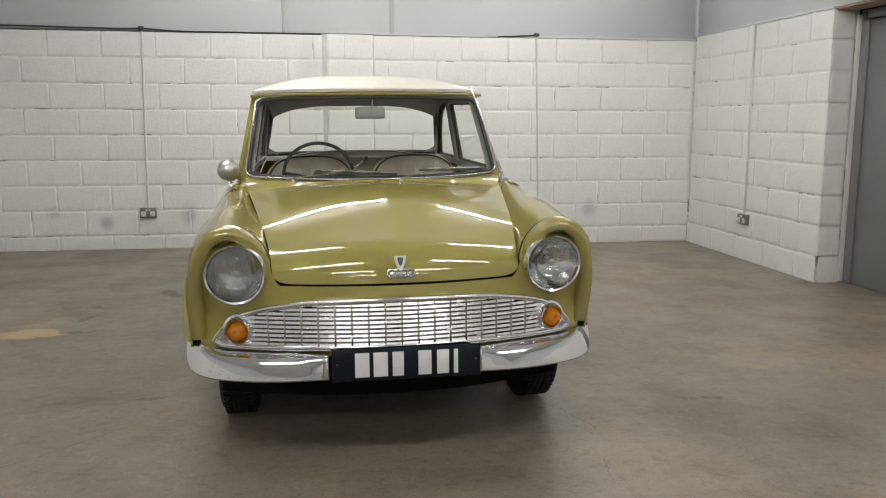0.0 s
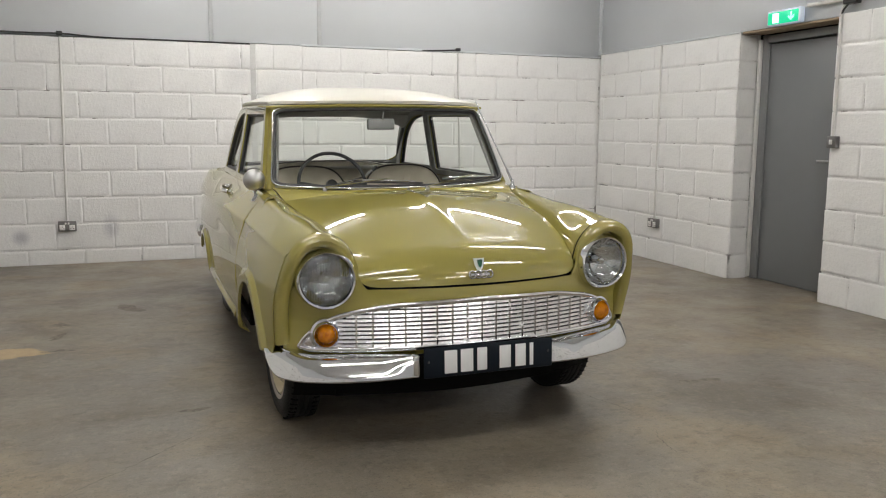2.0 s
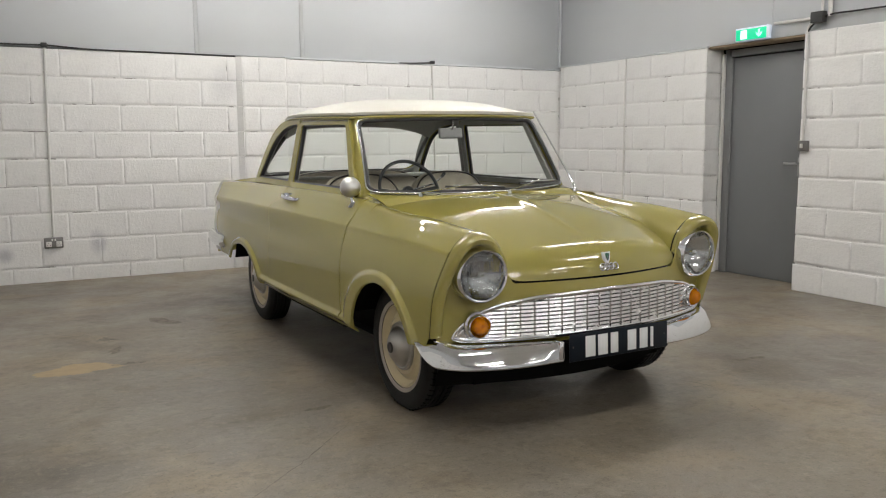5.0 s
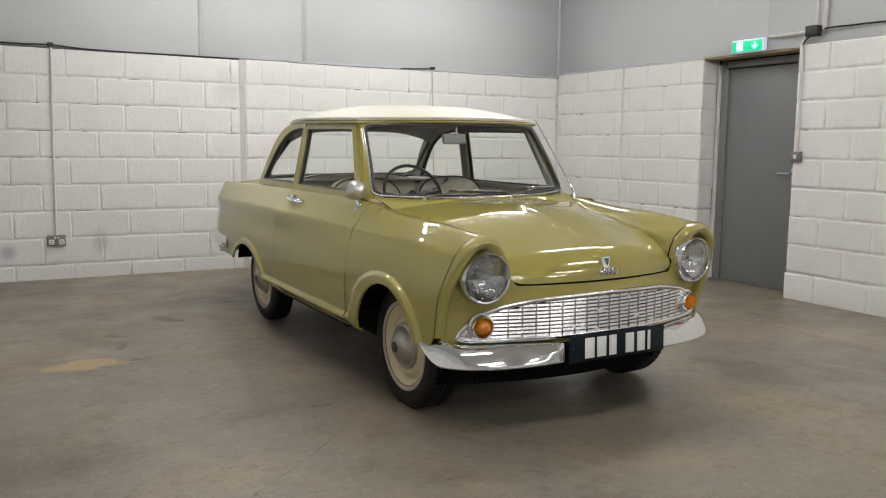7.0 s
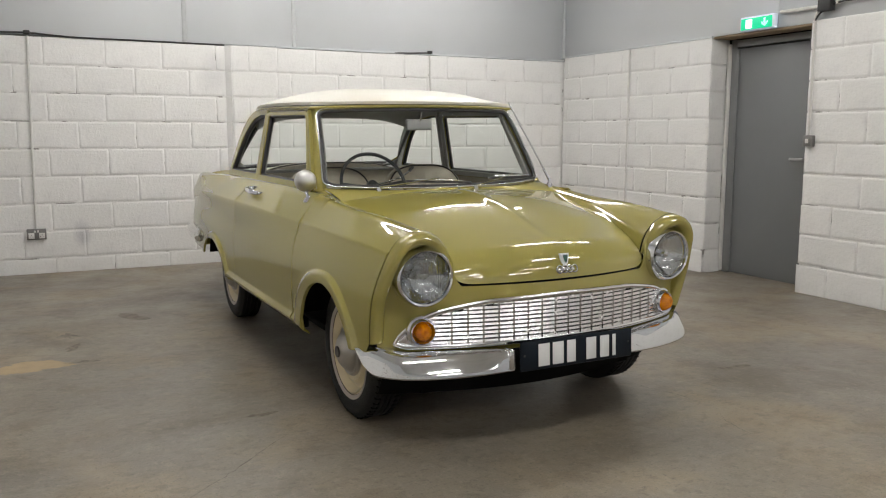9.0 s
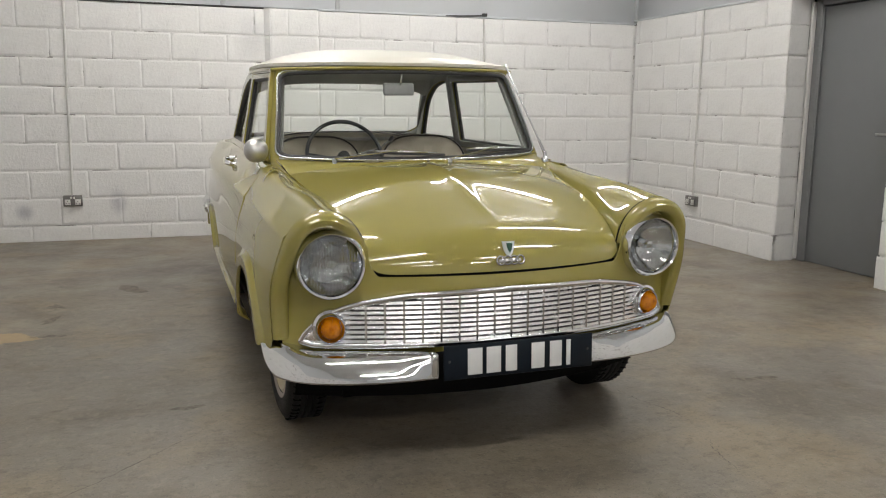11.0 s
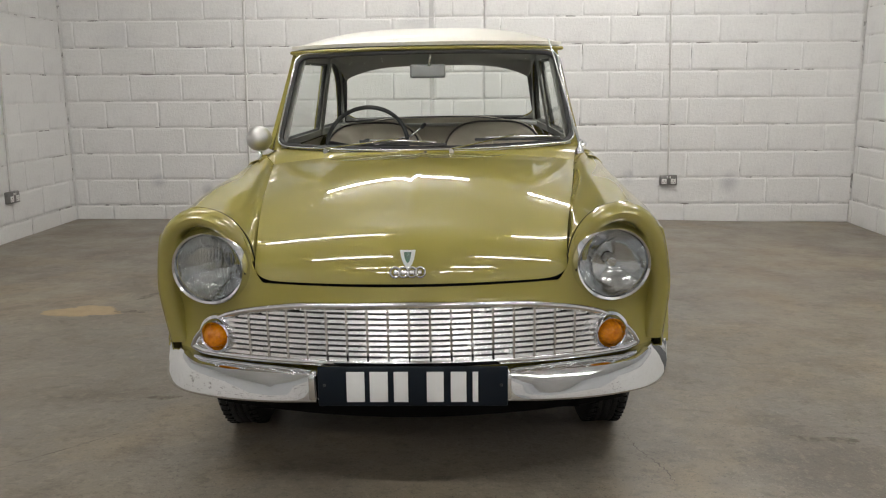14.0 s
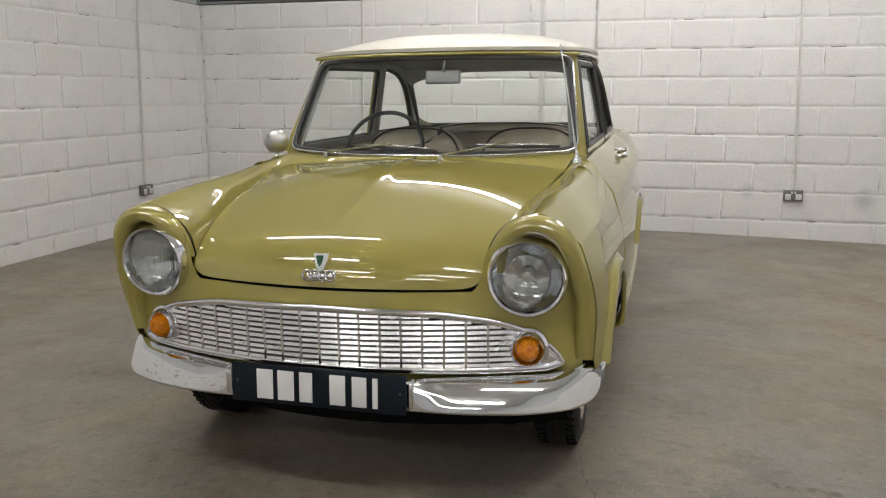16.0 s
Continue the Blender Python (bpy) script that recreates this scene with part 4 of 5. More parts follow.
for sgn in (-1, 1):
    rows = []
    for y in np.linspace(0.31, 0.68, 16):
        sec = catmull(side_section(max(y, 0.40)), 60)[:26]
        px, pz = [q[0] for q in sec], [q[2] for q in sec]
        rows.append([(sgn * x, y, (0.900 + 0.03 * max(0, y - 0.34) if x < px[0] else float(np.interp(x, px, pz))) - 0.0065) for x in np.linspace(0.565, 0.690, 16)])
    part("scuttle_corner", sheet("scuttle_corner", rows, GREEN, 0.003, flip=sgn > 0), CAR)
header = [[tuple(np.array(screen(u, 0.975)) * (1 - t) + np.array((0.558 * u, 0.707 + 0.075 * abs(u) ** 2.6, 1.348 - 0.010 * u * u)) * t) for t in np.linspace(0, 1, 4)] for u in np.linspace(-1, 1, 50)]
part("header", sheet("header", header, GREEN, 0.006), CAR)


# roof
r_edge = knot([(0, 1.345), (0.2, 1.352), (0.5, 1.359), (0.75, 1.362), (0.9, 1.356), (1.0, 1.338)])
r_mid = knot([(0, 1.352), (0.06, 1.384), (0.22, 1.425), (0.5, 1.444), (0.75, 1.434), (0.9, 1.400), (1.0, 1.345)])
r_half = knot([(0, 0.568), (0.25, 0.578), (0.6, 0.576), (0.85, 0.566), (1.0, 0.548)])


def roof_point(u, v, drop=0.0, shrink=1.0):
    a = abs(u)
    yf, yr = 0.690 + 0.088 * a ** 2.4, 2.130 - 0.20 * a ** 2.4
    e, m = r_edge(v), r_mid(v)
    return (r_half(v) * u * shrink, yf + (yr - yf) * v, e + (m - e) * (1 - a ** 3.0) - drop)


ru = np.sin(np.linspace(-math.pi / 2, math.pi / 2, 61))
rv = 0.5 - 0.5 * np.cos(np.linspace(0, math.pi, 50))
roof = part("roof", sheet("roof", [[roof_point(u, v) for u in ru] for v in rv], CREAM, 0.014, flip=True), CAR, "cream painted roof panel")
gutter = [roof_point(-1, v, 0.012) for v in rv[::-1]] + [roof_point(u, 0, 0.012) for u in ru[1:-1]] + [roof_point(1, v, 0.012) for v in rv]
part("gutter", tube("gutter", gutter, 0.0085, GREEN, 8, squash=(1.2, 0.9)), roof, "olive roof gutter")
part("headlining", sheet("headlining", [[roof_point(u, v, 0.030 + 0.012 * (1 - u * u), 0.965) for u in ru[::2]] for v in np.linspace(0.02, 1, 24)], TRIM_GREY), roof)


# rear window, rear pillars, boot
def rear_glass(u, v):
    a = abs(u)
    top = np.array((0.528 * u, 2.145 - 0.130 * a ** 3, 1.316 - 0.075 * a ** 4))
    base = np.array((0.592 * u, 2.520 - 0.150 * a ** 3, 0.985))
    p = top + (base - top) * v
    return (p[0], p[1] + 0.02 * math.sin(math.pi * v), p[2])


rear_root = part("rear_window", sheet("rear_window", [[rear_glass(u, v) for u in np.linspace(-1, 1, 40)] for v in np.linspace(0, 1, 16)], GLASS, 0.004), CAR, "wide clear rear window")
rear_root.visible_shadow = False
loop = [rear_glass(u, 0) for u in np.linspace(-1, 1, 40)] + [rear_glass(1, v) for v in np.linspace(0, 1, 16)[1:]] + [rear_glass(u, 1) for u in np.linspace(1, -1, 40)[1:]] + [rear_glass(-1, v) for v in np.linspace(1, 0, 16)[1:-1]]
part("window_seal", tube("window_seal", loop, 0.014, RUBBER_SEAL, 8, closed=True), rear_root)
for sgn in (-1, 1):
    for cv, r in ((0.0, 0.16), (1.0, 0.30)):
        for mat, nm, d in ((GREEN, "corner", 0.006), (TRIM_GREY, "corner_trim", -0.010)):
            rows = []
            for q in np.linspace(0, math.pi / 2, 10):
                a, b = 1 - r * 0.72 * (1 - math.sin(q)), r * (1 - math.cos(q))
                row = []
                for k in (0.0, 1.0):
                    u, v = 1 + (a - 1) * k, b * k
                    g = rear_glass(sgn * u, cv + (v if cv == 0 else -v))
                    row.append((g[0], g[1] + d, g[2] + d * 0.5))
                rows.append(row)
            part(nm, sheet(nm, rows, mat, 0.003), rear_root)
tail_curve = [p for p in roofline if p[0] > 1.80]
side_tail = resample(np.array(tail_curve), 16)
for sgn in (-1, 1):
    for mat, nm, d in ((GREEN, "rear_pillar", 0.0), (TRIM_GREY, "rear_pillar_trim", 0.022)):
        rows = []
        for i, (y, z) in enumerate(side_tail):
            o = np.array((sgn * (lat(y, z) - 0.002 - d), y - d, z))
            g = np.array(rear_glass(sgn * 1.0, i / 16)) - np.array((sgn * d * 0.3, d, 0))
            m = (o + g) / 2 + np.array((sgn * 0.004, 0.008, 0.0)) * (1 if d == 0 else 0.6)
            rows.append([tuple(p) for p in catmull([o, m, g], 8)])
        part(nm, sheet(nm, rows, mat, 0.0, flip=sgn > 0), CAR)
rear_header = [[tuple(np.array(roof_point(u, 1, 0.010)) * (1 - t) + np.array(rear_glass(u, 0)) * t) for t in np.linspace(0, 1, 4)] for u in np.linspace(-1, 1, 40)]
part("rear_header", sheet("rear_header", rear_header, GREEN, 0.006, flip=True), CAR)
part("rear_header_trim", sheet("rear_header_trim", [[(x * 0.985, y - 0.020 - 0.03 * (1 - i / 3), z - 0.014) for i, (x, y, z) in enumerate(r)] for r in rear_header], TRIM_GREY), CAR)
deck = []
for t in np.linspace(0, 1, 30):
    row = []
    for u in np.linspace(-1, 1, 41):
        f = np.array(rear_glass(u, 1.03))
        y = f[1] + (3.27 - f[1]) * t
        sec = side_section(y)
        w = f[0] * (1 - min(1, t * 2.2)) + u * (sec[0][0]) * min(1, t * 2.2)
        z = 0.968 + (sec[0][2] - 0.968) * min(1, t * 1.6) + 0.012 * (1 - u * u) * (1 - t) - 0.05 * max(0, (t - 0.55) / 0.45) ** 2 * (1 - u ** 4)
        row.append((w, y, z))
    deck.append(row)
part("boot_lid", sheet("boot_lid", deck, GREEN, 0.006), CAR)
for sgn in (-1, 1):
    rows = []
    for t in np.linspace(0, 1, 20):
        f = np.array(rear_glass(sgn, 1.03))
        y = 2.2 + (f[1] + (3.27 - f[1]) * 0.455 - 2.2) * t
        sec = side_section(y)
        if y < f[1]:
            inner = np.array((sgn * (lat(y, 0.945) - 0.01), y, 0.945))
        else:
            q = (y - f[1]) / (3.27 - f[1])
            inner = np.array((f[0] * (1 - min(1, q * 2.2)) + sgn * sec[0][0] * min(1, q * 2.2), y, 0.968 + (sec[0][2] - 0.968) * min(1, q * 1.6)))
        rows.append([tuple(inner), tuple((inner + np.array((sgn * sec[0][0], y, sec[0][2] + 0.001))) / 2), (sgn * sec[0][0], y, sec[0][2] + 0.001)])
    part("deck_side", sheet("deck_side", rows, GREEN, 0.004, flip=sgn > 0), CAR)
t_sec = catmull(side_section(3.28), 110)
tail = [[(u * (min(q[0] for q in t_sec if abs(q[2] - z) < 0.012) - 0.003), 3.28 + 0.05 * (1 - u ** 2) * math.sin(math.pi * min(1, (z - 0.3) / 0.65)), z) for u in np.linspace(-1, 1, 31)] for z in np.linspace(0.36, 0.905, 20)]
part("tail_panel", sheet("tail_panel", tail, GREEN, 0.004), CAR)
line = catmull([(-0.775, 2.78, 0), (-0.765, 3.08, 0), (-0.715, 3.30, 0), (-0.55, 3.40, 0), (0, 3.44, 0), (0.55, 3.40, 0), (0.715, 3.30, 0), (0.765, 3.08, 0), (0.775, 2.78, 0)], 80)
rows = []
for i, p in enumerate(line):
    t = line[min(i + 1, 80)] - line[max(i - 1, 0)]
    n = np.array((t[1], -t[0], 0)) / np.linalg.norm(t)
    n = n if n @ (np.array((0, 2.9, 0)) - p) < 0 else -n
    rows.append([tuple(p + n * d + np.array((0, 0, z))) for d, z in ((-0.02, 0.545), (0.010, 0.54), (0.026, 0.515), (0.028, 0.48), (0.014, 0.455), (-0.015, 0.45))])
for end, step in ((0, -1), (-1, 1)):
    cap = rows[end]
    mid = np.mean([np.array(q) for q in cap], 0)
    more = [[tuple(np.array(q) * 0.7 + mid * 0.3 + np.array((0, -0.022, 0))) for q in cap], [tuple(mid + np.array((0, -0.030, 0)))] * len(cap)]
    rows = more[::-1] + rows if end == 0 else rows + more
part("rear_bumper", sheet("rear_bumper", rows, CHROME, 0.003), CAR, "chrome rear bumper")
for sgn in (-1, 1):
    part("tail_lamp", lathe("tail_lamp", [(0.0, 0.035), (0.02, 0.032), (0.04, 0.018), (0.048, 0.0)], RED, 28), CAR, "round red tail lamp", Matrix.Translation((sgn * 0.55, 3.305, 0.70)))

# underside: floor pan, wheel housings, bay
part("floor_pan", box("floor_pan", 1.02, 3.40, 0.03, DARK, 0, (0, 1.36, 0.205)), CAR)
part("sump", box("sump", 0.50, 0.50, 0.08, DARK, 0.03, (0, 0.05, 0.215)), CAR)
part("bulkhead", box("bulkhead", 1.22, 0.02, 0.60, DARK, 0, (0, 0.36, 0.565)), CAR)
part("front_valance", sheet("front_valance", [[(x, face_y(x) + 0.05 + 0.12 * t, 0.385 - 0.195 * t) for x in np.linspace(-0.66, 0.66, 30)] for t in (0, 0.5, 1)], DARK, 0.003), CAR)
for sgn in (-1, 1):
    for yc, a in ((0.035, 0.40), (2.185, 0.43)):
        rows = [[(sgn * x, yc + a * math.cos(q), 0.25 + 0.43 * math.sin(q)) for q in np.linspace(0.35, math.pi - 0.45, 20)] for x in (0.48, 0.742)]
        w = part("wheel_housing", sheet("wheel_housing", rows, DARK), CAR)
        part("housing_wall", sheet("housing_wall", [[(sgn * 0.48, yc + r * a * math.cos(q), 0.25 + r * 0.43 * math.sin(q)) for q in np.linspace(0.35, math.pi - 0.45, 20)] for r in (0.01, 1)], DARK), w)


# wheels
def tyre_mesh():
    prof = [(0.178, -0.058), (0.196, -0.066), (0.225, -0.074), (0.255, -0.074), (0.274, -0.066), (0.284, -0.056)]
    ribs = []
    for k in range(5):
        a = -0.054 + 0.0235 * k
        ribs += [(0.2880, a), (0.2895, a + 0.004), (0.2895, a + 0.016), (0.2880, a + 0.0185), (0.2815, a + 0.0190), (0.2815, a + 0.0228)]
    ribs = ribs[:-2]
    prof = prof + ribs + [(r, -a) for r, a in prof[::-1]]
    return lathe("tyre", prof, BLACK_RUBBER, 72, "x")


TYRE = tyre_mesh()
NOTCH = box("tread_cut", 0.030, 0.0035, 0.007, DARK, 0)
RIM_ME = lathe("rim", [(0.185, -0.050), (0.188, -0.062), (0.180, -0.066), (0.172, -0.056), (0.167, -0.042), (0.158, -0.034), (0.150, -0.036), (0.138, -0.050), (0.128, -0.056), (0.112, -0.054), (0.09, -0.050)], RIM, 64, "x")
BAND = lathe("band", [(0.1895, -0.0645), (0.194, -0.0685), (0.2065, -0.0705), (0.2075, -0.0695)], REDLINE, 64, "x")
CAP = lathe("hubcap", [(0.110, -0.044), (0.110, -0.058), (0.106, -0.066), (0.099, -0.069), (0.094, -0.066), (0.089, -0.068), (0.082, -0.080), (0.072, -0.091), (0.060, -0.100), (0.046, -0.107), (0.030, -0.112), (0.024, -0.113), (0.0, -0.1135)], HUBCAP, 64, "x")
BOSS = lathe("cap_centre", [(0.0245, -0.1125), (0.0235, -0.118), (0.018, -0.1195), (0.012, -0.1185), (0.0, -0.1185)], CAP_DARK, 32, "x")
for sgn in (-1, 1):
    for y, steer in ((0.0, 1.5), (2.175, 0)):
        wheel = part("wheel", TYRE, CAR, "black tyre with cream rim and satin hubcap", Matrix.Translation((sgn * 0.614, y + 0.024, 0.302)) @ pose(0, 0, 0, 0, 0, steer) @ (pose(0, 0, 0) if sgn < 0 else pose(0, 0, 0, 0, 0, 180)))
        rim = part("rim", RIM_ME, wheel, "cream painted steel rim")
        part("band", BAND, wheel)
        cap = part("hubcap", CAP, rim)
        part("cap_centre", BOSS, rim)
        if y == 0.0:
            for k in range(60):
                q = math.radians(6 * k)
                for a in (-0.044, 0.044):
                    part("tread_cut", NOTCH, wheel, "", pose(0, 0, 0, math.degrees(q)) @ Matrix.Translation((a, 0, 0.2875)) @ pose(0, 0, 0, 0, 0, 18 if a > 0 else -18))
    part("axle", tube("axle", [(sgn * 0.1, 0, 0.29), (sgn * 0.57, 0, 0.29)], 0.03, DARK), CAR)

# screen wipers
for px, tx, ty in ((-0.372, -0.085, 0.05), (0.107, 0.35, 0.055)):
    k0 = np.array(screen(px / 0.592, -0.030, 0.014))
    base = part("wiper", lathe("wiper", [(0.0, 0.014), (0.008, 0.012), (0.011, 0.004), (0.012, -0.012)], CHROME, 16, "z"), CAR, "chrome windscreen wiper", Matrix.Translation(k0) @ pose(0, 0, 0, -20))
    tip = np.array(screen(tx / 0.585, ty + 0.03, 0.030))
    mid = (k0 + tip) / 2 + np.array((0, -0.014, 0.006))
    inv = (Matrix.Translation(k0) @ pose(0, 0, 0, -20)).inverted()
    part("arm", tube("arm", [inv @ Vector(p) for p in catmull([k0 + np.array((0, -0.004, 0.012)), mid, tip], 10)], 0.0042, CHROME, 6, squash=(1.3, 0.8)), base)
    a, b = (tx - 0.155) / 0.585, (tx + 0.175) / 0.585
    blade = [screen(a + (b - a) * t, ty + 0.020 - 0.035 * t, 0.016) for t in np.linspace(0, 1, 12)]
    part("blade", tube("blade", [inv @ Vector(p) for p in blade], 0.0042, RUBBER_SEAL, 6, squash=(1, 1.3)), base)
    clip = [screen(a + (b - a) * t, ty + 0.020 - 0.035 * t + 0.006 + 0.012 * math.sin(math.pi * t), 0.021) for t in np.linspace(0.12, 0.88, 12)]
    part("blade_bow", tube("blade_bow", [inv @ Vector(p) for p in clip], 0.0034, CHROME, 6), base)
part("washer_jet", lathe("washer_jet", [(0.0, 0.010), (0.006, 0.008), (0.007, -0.006)], RUBBER_SEAL, 12, "z"), CAR, "", Matrix.Translation((0.01, 0.318, 0.938)))

# wing mirror and aerial
mirror = part("wing_mirror", lathe("wing_mirror", [(0.0, -0.052), (0.018, -0.049), (0.033, -0.038), (0.043, -0.020), (0.046, 0.0), (0.044, 0.010), (0.036, 0.013), (0.0, 0.014)], MIRROR_SHELL, 40), CAR, "round bright metal bullet wing mirror",
              Matrix.Translation((-0.676, 0.562, 0.988)) @ pose(0, 0, 0, 0, 0, -8) @ Matrix.Scale(1.12, 4))
part("mirror_stem", tube("mirror_stem", [(0, -0.005, -0.035), (0.004, -0.010, -0.052), (0.008, -0.012, -0.074)], 0.007, CHROME, 10), mirror)
part("mirror_foot", lathe("mirror_foot", [(0.009, 0.018), (0.011, 0.012), (0.022, 0.0), (0.024, -0.006)], CHROME, 24, "z"), mirror, "", Matrix.Translation((0.010, -0.014, -0.080)))
aerial = part("aerial", lathe("aerial", [(0.0, 0.045), (0.006, 0.043), (0.008, 0.02), (0.015, 0.010), (0.018, 0.0), (0.018, -0.012)], CHROME, 20, "z"), CAR, "slim chrome telescopic aerial", Matrix.Translation((0.604, 0.430, 0.925)))
part("mast", tube("mast", [(0, 0.0, 0.03), (-0.014, 0.035, 0.090)], 0.0060, CHROME, 8), aerial)
part("mast", tube("mast", [(-0.014, 0.035, 0.090), (-0.098, 0.255, 0.440)], 0.0036, SATIN, 6), aerial)

# cabin
part("dashboard", sheet("dashboard", [[(x, 0.40 + 0.10 * (abs(x) / 0.55) ** 2 + d, z) for x in np.linspace(-0.60, 0.60, 24)] for d, z in ((0.0, 0.925), (0.10, 0.925), (0.20, 0.900), (0.23, 0.86), (0.23, 0.70))], DASH, 0.004), CAR, "dark padded dashboard")


def superloop(w, h, n, power=3.2):
    return [(math.copysign(abs(math.cos(q)) ** (2 / power), math.cos(q)) * w, math.copysign(abs(math.sin(q)) ** (2 / power), math.sin(q)) * h) for q in np.linspace(0, 2 * math.pi, n, endpoint=False)]


def cushion(name, w, d, h, mat, parent, m, label="", pleats=0):
    """A padded cushion, rounded at its edges, with pleats on the front."""
    rows = []
    for s, y in ((0.0, -0.5), (0.55, -0.5), (0.80, -0.48), (0.93, -0.40), (0.985, -0.25), (1.0, 0.0), (0.985, 0.3), (0.93, 0.45), (0.6, 0.5), (0.0, 0.5)):
        rows.append([(a * s, d * (y - (0.10 * math.cos(a / w * math.pi * pleats) * (s > 0 and s < 0.9) if pleats else 0)), b * s) for a, b in superloop(w / 2, h / 2, 48)])
    ob = part(name, sheet(name, rows, mat, closed=True), parent, label, m)
    rim_pts = [(a * 0.945, -d * 0.44, b * 0.945) for a, b in superloop(w / 2, h / 2, 48)]
    part("piping", tube("piping", rim_pts, 0.005, PIPING, 6, closed=True), ob)
    return ob


for sgn in (-1, 1):
    seat = part("front_seat", box("front_seat", 0.50, 0.48, 0.16, VINYL, 0.05, (sgn * 0.30, 1.00, 0.47), 4), CAR, "beige pleated vinyl front seat")
    cushion("backrest", 0.52, 0.10, 0.56, VINYL, seat, Matrix.Translation((sgn * 0.295, 1.30, 0.745)) @ pose(0, 0, 0, -14), pleats=7)
rear = part("rear_seat", box("rear_seat", 1.16, 0.45, 0.16, VINYL, 0.05, (0, 1.85, 0.46), 4), CAR, "beige vinyl rear bench seat")
cushion("backrest", 1.20, 0.12, 0.58, VINYL, rear, Matrix.Translation((0, 2.13, 0.73)) @ pose(0, 0, 0, -16), pleats=13)
part("parcel_shelf", box("parcel_shelf", 1.16, 0.40, 0.02, TRIM_GREY, 0.004, (0, 2.30, 0.962)), CAR)
part("cabin_side", box("cabin_side", 0.02, 0.70, 0.50, VINYL, 0.004, (-0.64, 2.00, 0.62)), CAR)
part("cabin_side", box("cabin_side", 0.02, 0.70, 0.50, VINYL, 0.004, (0.64, 2.00, 0.62)), CAR)
wheel_loop = [(0.172 * math.cos(q), 0.172 * math.sin(q), 0) for q in np.linspace(0, 2 * math.pi, 64, endpoint=False)]
steer_root = part("steering_wheel", tube("steering_wheel", wheel_loop, 0.0092, WHEEL_BLACK, 10, closed=True), CAR, "thin dark two-spoke steering wheel", Matrix.Translation((-0.258, 0.745, 0.948)) @ pose(0, 0, 0, 62))
part("spoke", tube("spoke", [(-0.17, 0, 0), (-0.05, -0.01, -0.03), (0.05, -0.01, -0.03), (0.17, 0, 0)], 0.011, WHEEL_BLACK, 8, squash=(1.6, 0.7)), steer_root)
part("hub", lathe("hub", [(0.0, 0.0), (0.026, -0.004), (0.032, -0.02), (0.030, -0.05), (0.02, -0.28)], WHEEL_BLACK, 24, "z"), steer_root)
part("column_stalk", tube("column_stalk", [(0.03, 0.02, -0.06), (0.18, 0.05, -0.04), (0.235, 0.085, -0.02)], 0.005, CHROME, 8), steer_root)
part("stalk_knob", tube("stalk_knob", [(0.228, 0.080, -0.023), (0.248, 0.098, -0.012)], 0.009, WHEEL_BLACK, 8), steer_root)
cab_mirror = part("interior_mirror", box("interior_mirror", 0.150, 0.022, 0.058, MIRROR_GREY, 0.009, (0, 0, 0), 3), CAR, "small grey rear view mirror", Matrix.Translation((0.006, 0.760, 1.248)) @ pose(0, 0, 0, -6, 0, 4))
part("mirror_stem", tube("mirror_stem", [(0.005, 0.0, 0.012), (0.006, -0.018, 0.03), (0.01, -0.02, 0.062)], 0.005, SATIN, 8), cab_mirror)


# ---- fittings of the room ----
def batten(x, y):
    """A ceiling batten lamp: case, diffuser, end caps."""
    root = thing("batten_lamp", "long white ceiling batten lamp, switched on", "lamp", "ceiling battens", matrix=Matrix.Translation((x, y, CEILING_Z)))
    part("case", box("case", 1.64, 0.075, 0.05, BATTEN_BODY, 0.004, (0, 0, -0.03), 1), root)
    part("diffuser", box("diffuser", 1.60, 0.070, 0.035, TUBE_GLOW, 0.008, (0, 0, -0.075), 1), root, "glowing white diffuser")
    for s in (-1, 1):
        part("end_cap", box("end_cap", 0.02, 0.075, 0.04, BATTEN_BODY, 0.003, (s * 0.812, 0, -0.075), 1), root)
    return root


first = batten(-0.20, BATTEN_ROWS[0])
for x, y in [(2.05, BATTEN_ROWS[0])] + [(x, y) for y in BATTEN_ROWS[1:] for x in (-1.0, 2.05)]:
    copy_thing(first, Matrix.Translation((x, y, CEILING_Z)))


def socket(m):
    """A double metal-clad wall socket."""
    root = thing("wall_socket", "metal-clad double wall socket with white switches", "socket", "wall sockets", matrix=m)
    part("box", box("box", 0.150, 0.036, 0.092, SOCKET_METAL, 0.004, (0, -0.018, 0)), root)
    part("face_plate", box("face_plate", 0.146, 0.005, 0.086, SOCKET_METAL, 0.002, (0, -0.0385, 0)), root)
    for s in (-1, 1):
        part("outlet", box("outlet", 0.044, 0.005, 0.046, SOCKET_WHITE, 0.002, (s * 0.040, -0.042, -0.010)), root)
        part("switch", box("switch", 0.013, 0.007, 0.018, SOCKET_WHITE, 0.002, (s * 0.012, -0.043, 0.026)), root)
        for dx, dz, w, h in ((0, 0.006, 0.004, 0.009), (-0.011, -0.009, 0.007, 0.004), (0.011, -0.009, 0.007, 0.004)):
            part("slot", box("slot", w, 0.002, h, CABLE, 0, (s * 0.040 + dx, -0.0447, -0.010 + dz)), root)
    return root


s1 = socket(pose(-1.532, Y1, 0.352))
copy_thing(s1, pose(2.21, Y1, 0.352))
copy_thing(s1, pose(X1, 6.85, 0.335, 0, 0, -90))
copy_thing(s1, pose(X0, 6.94, 0.352, 0, 0, 90))


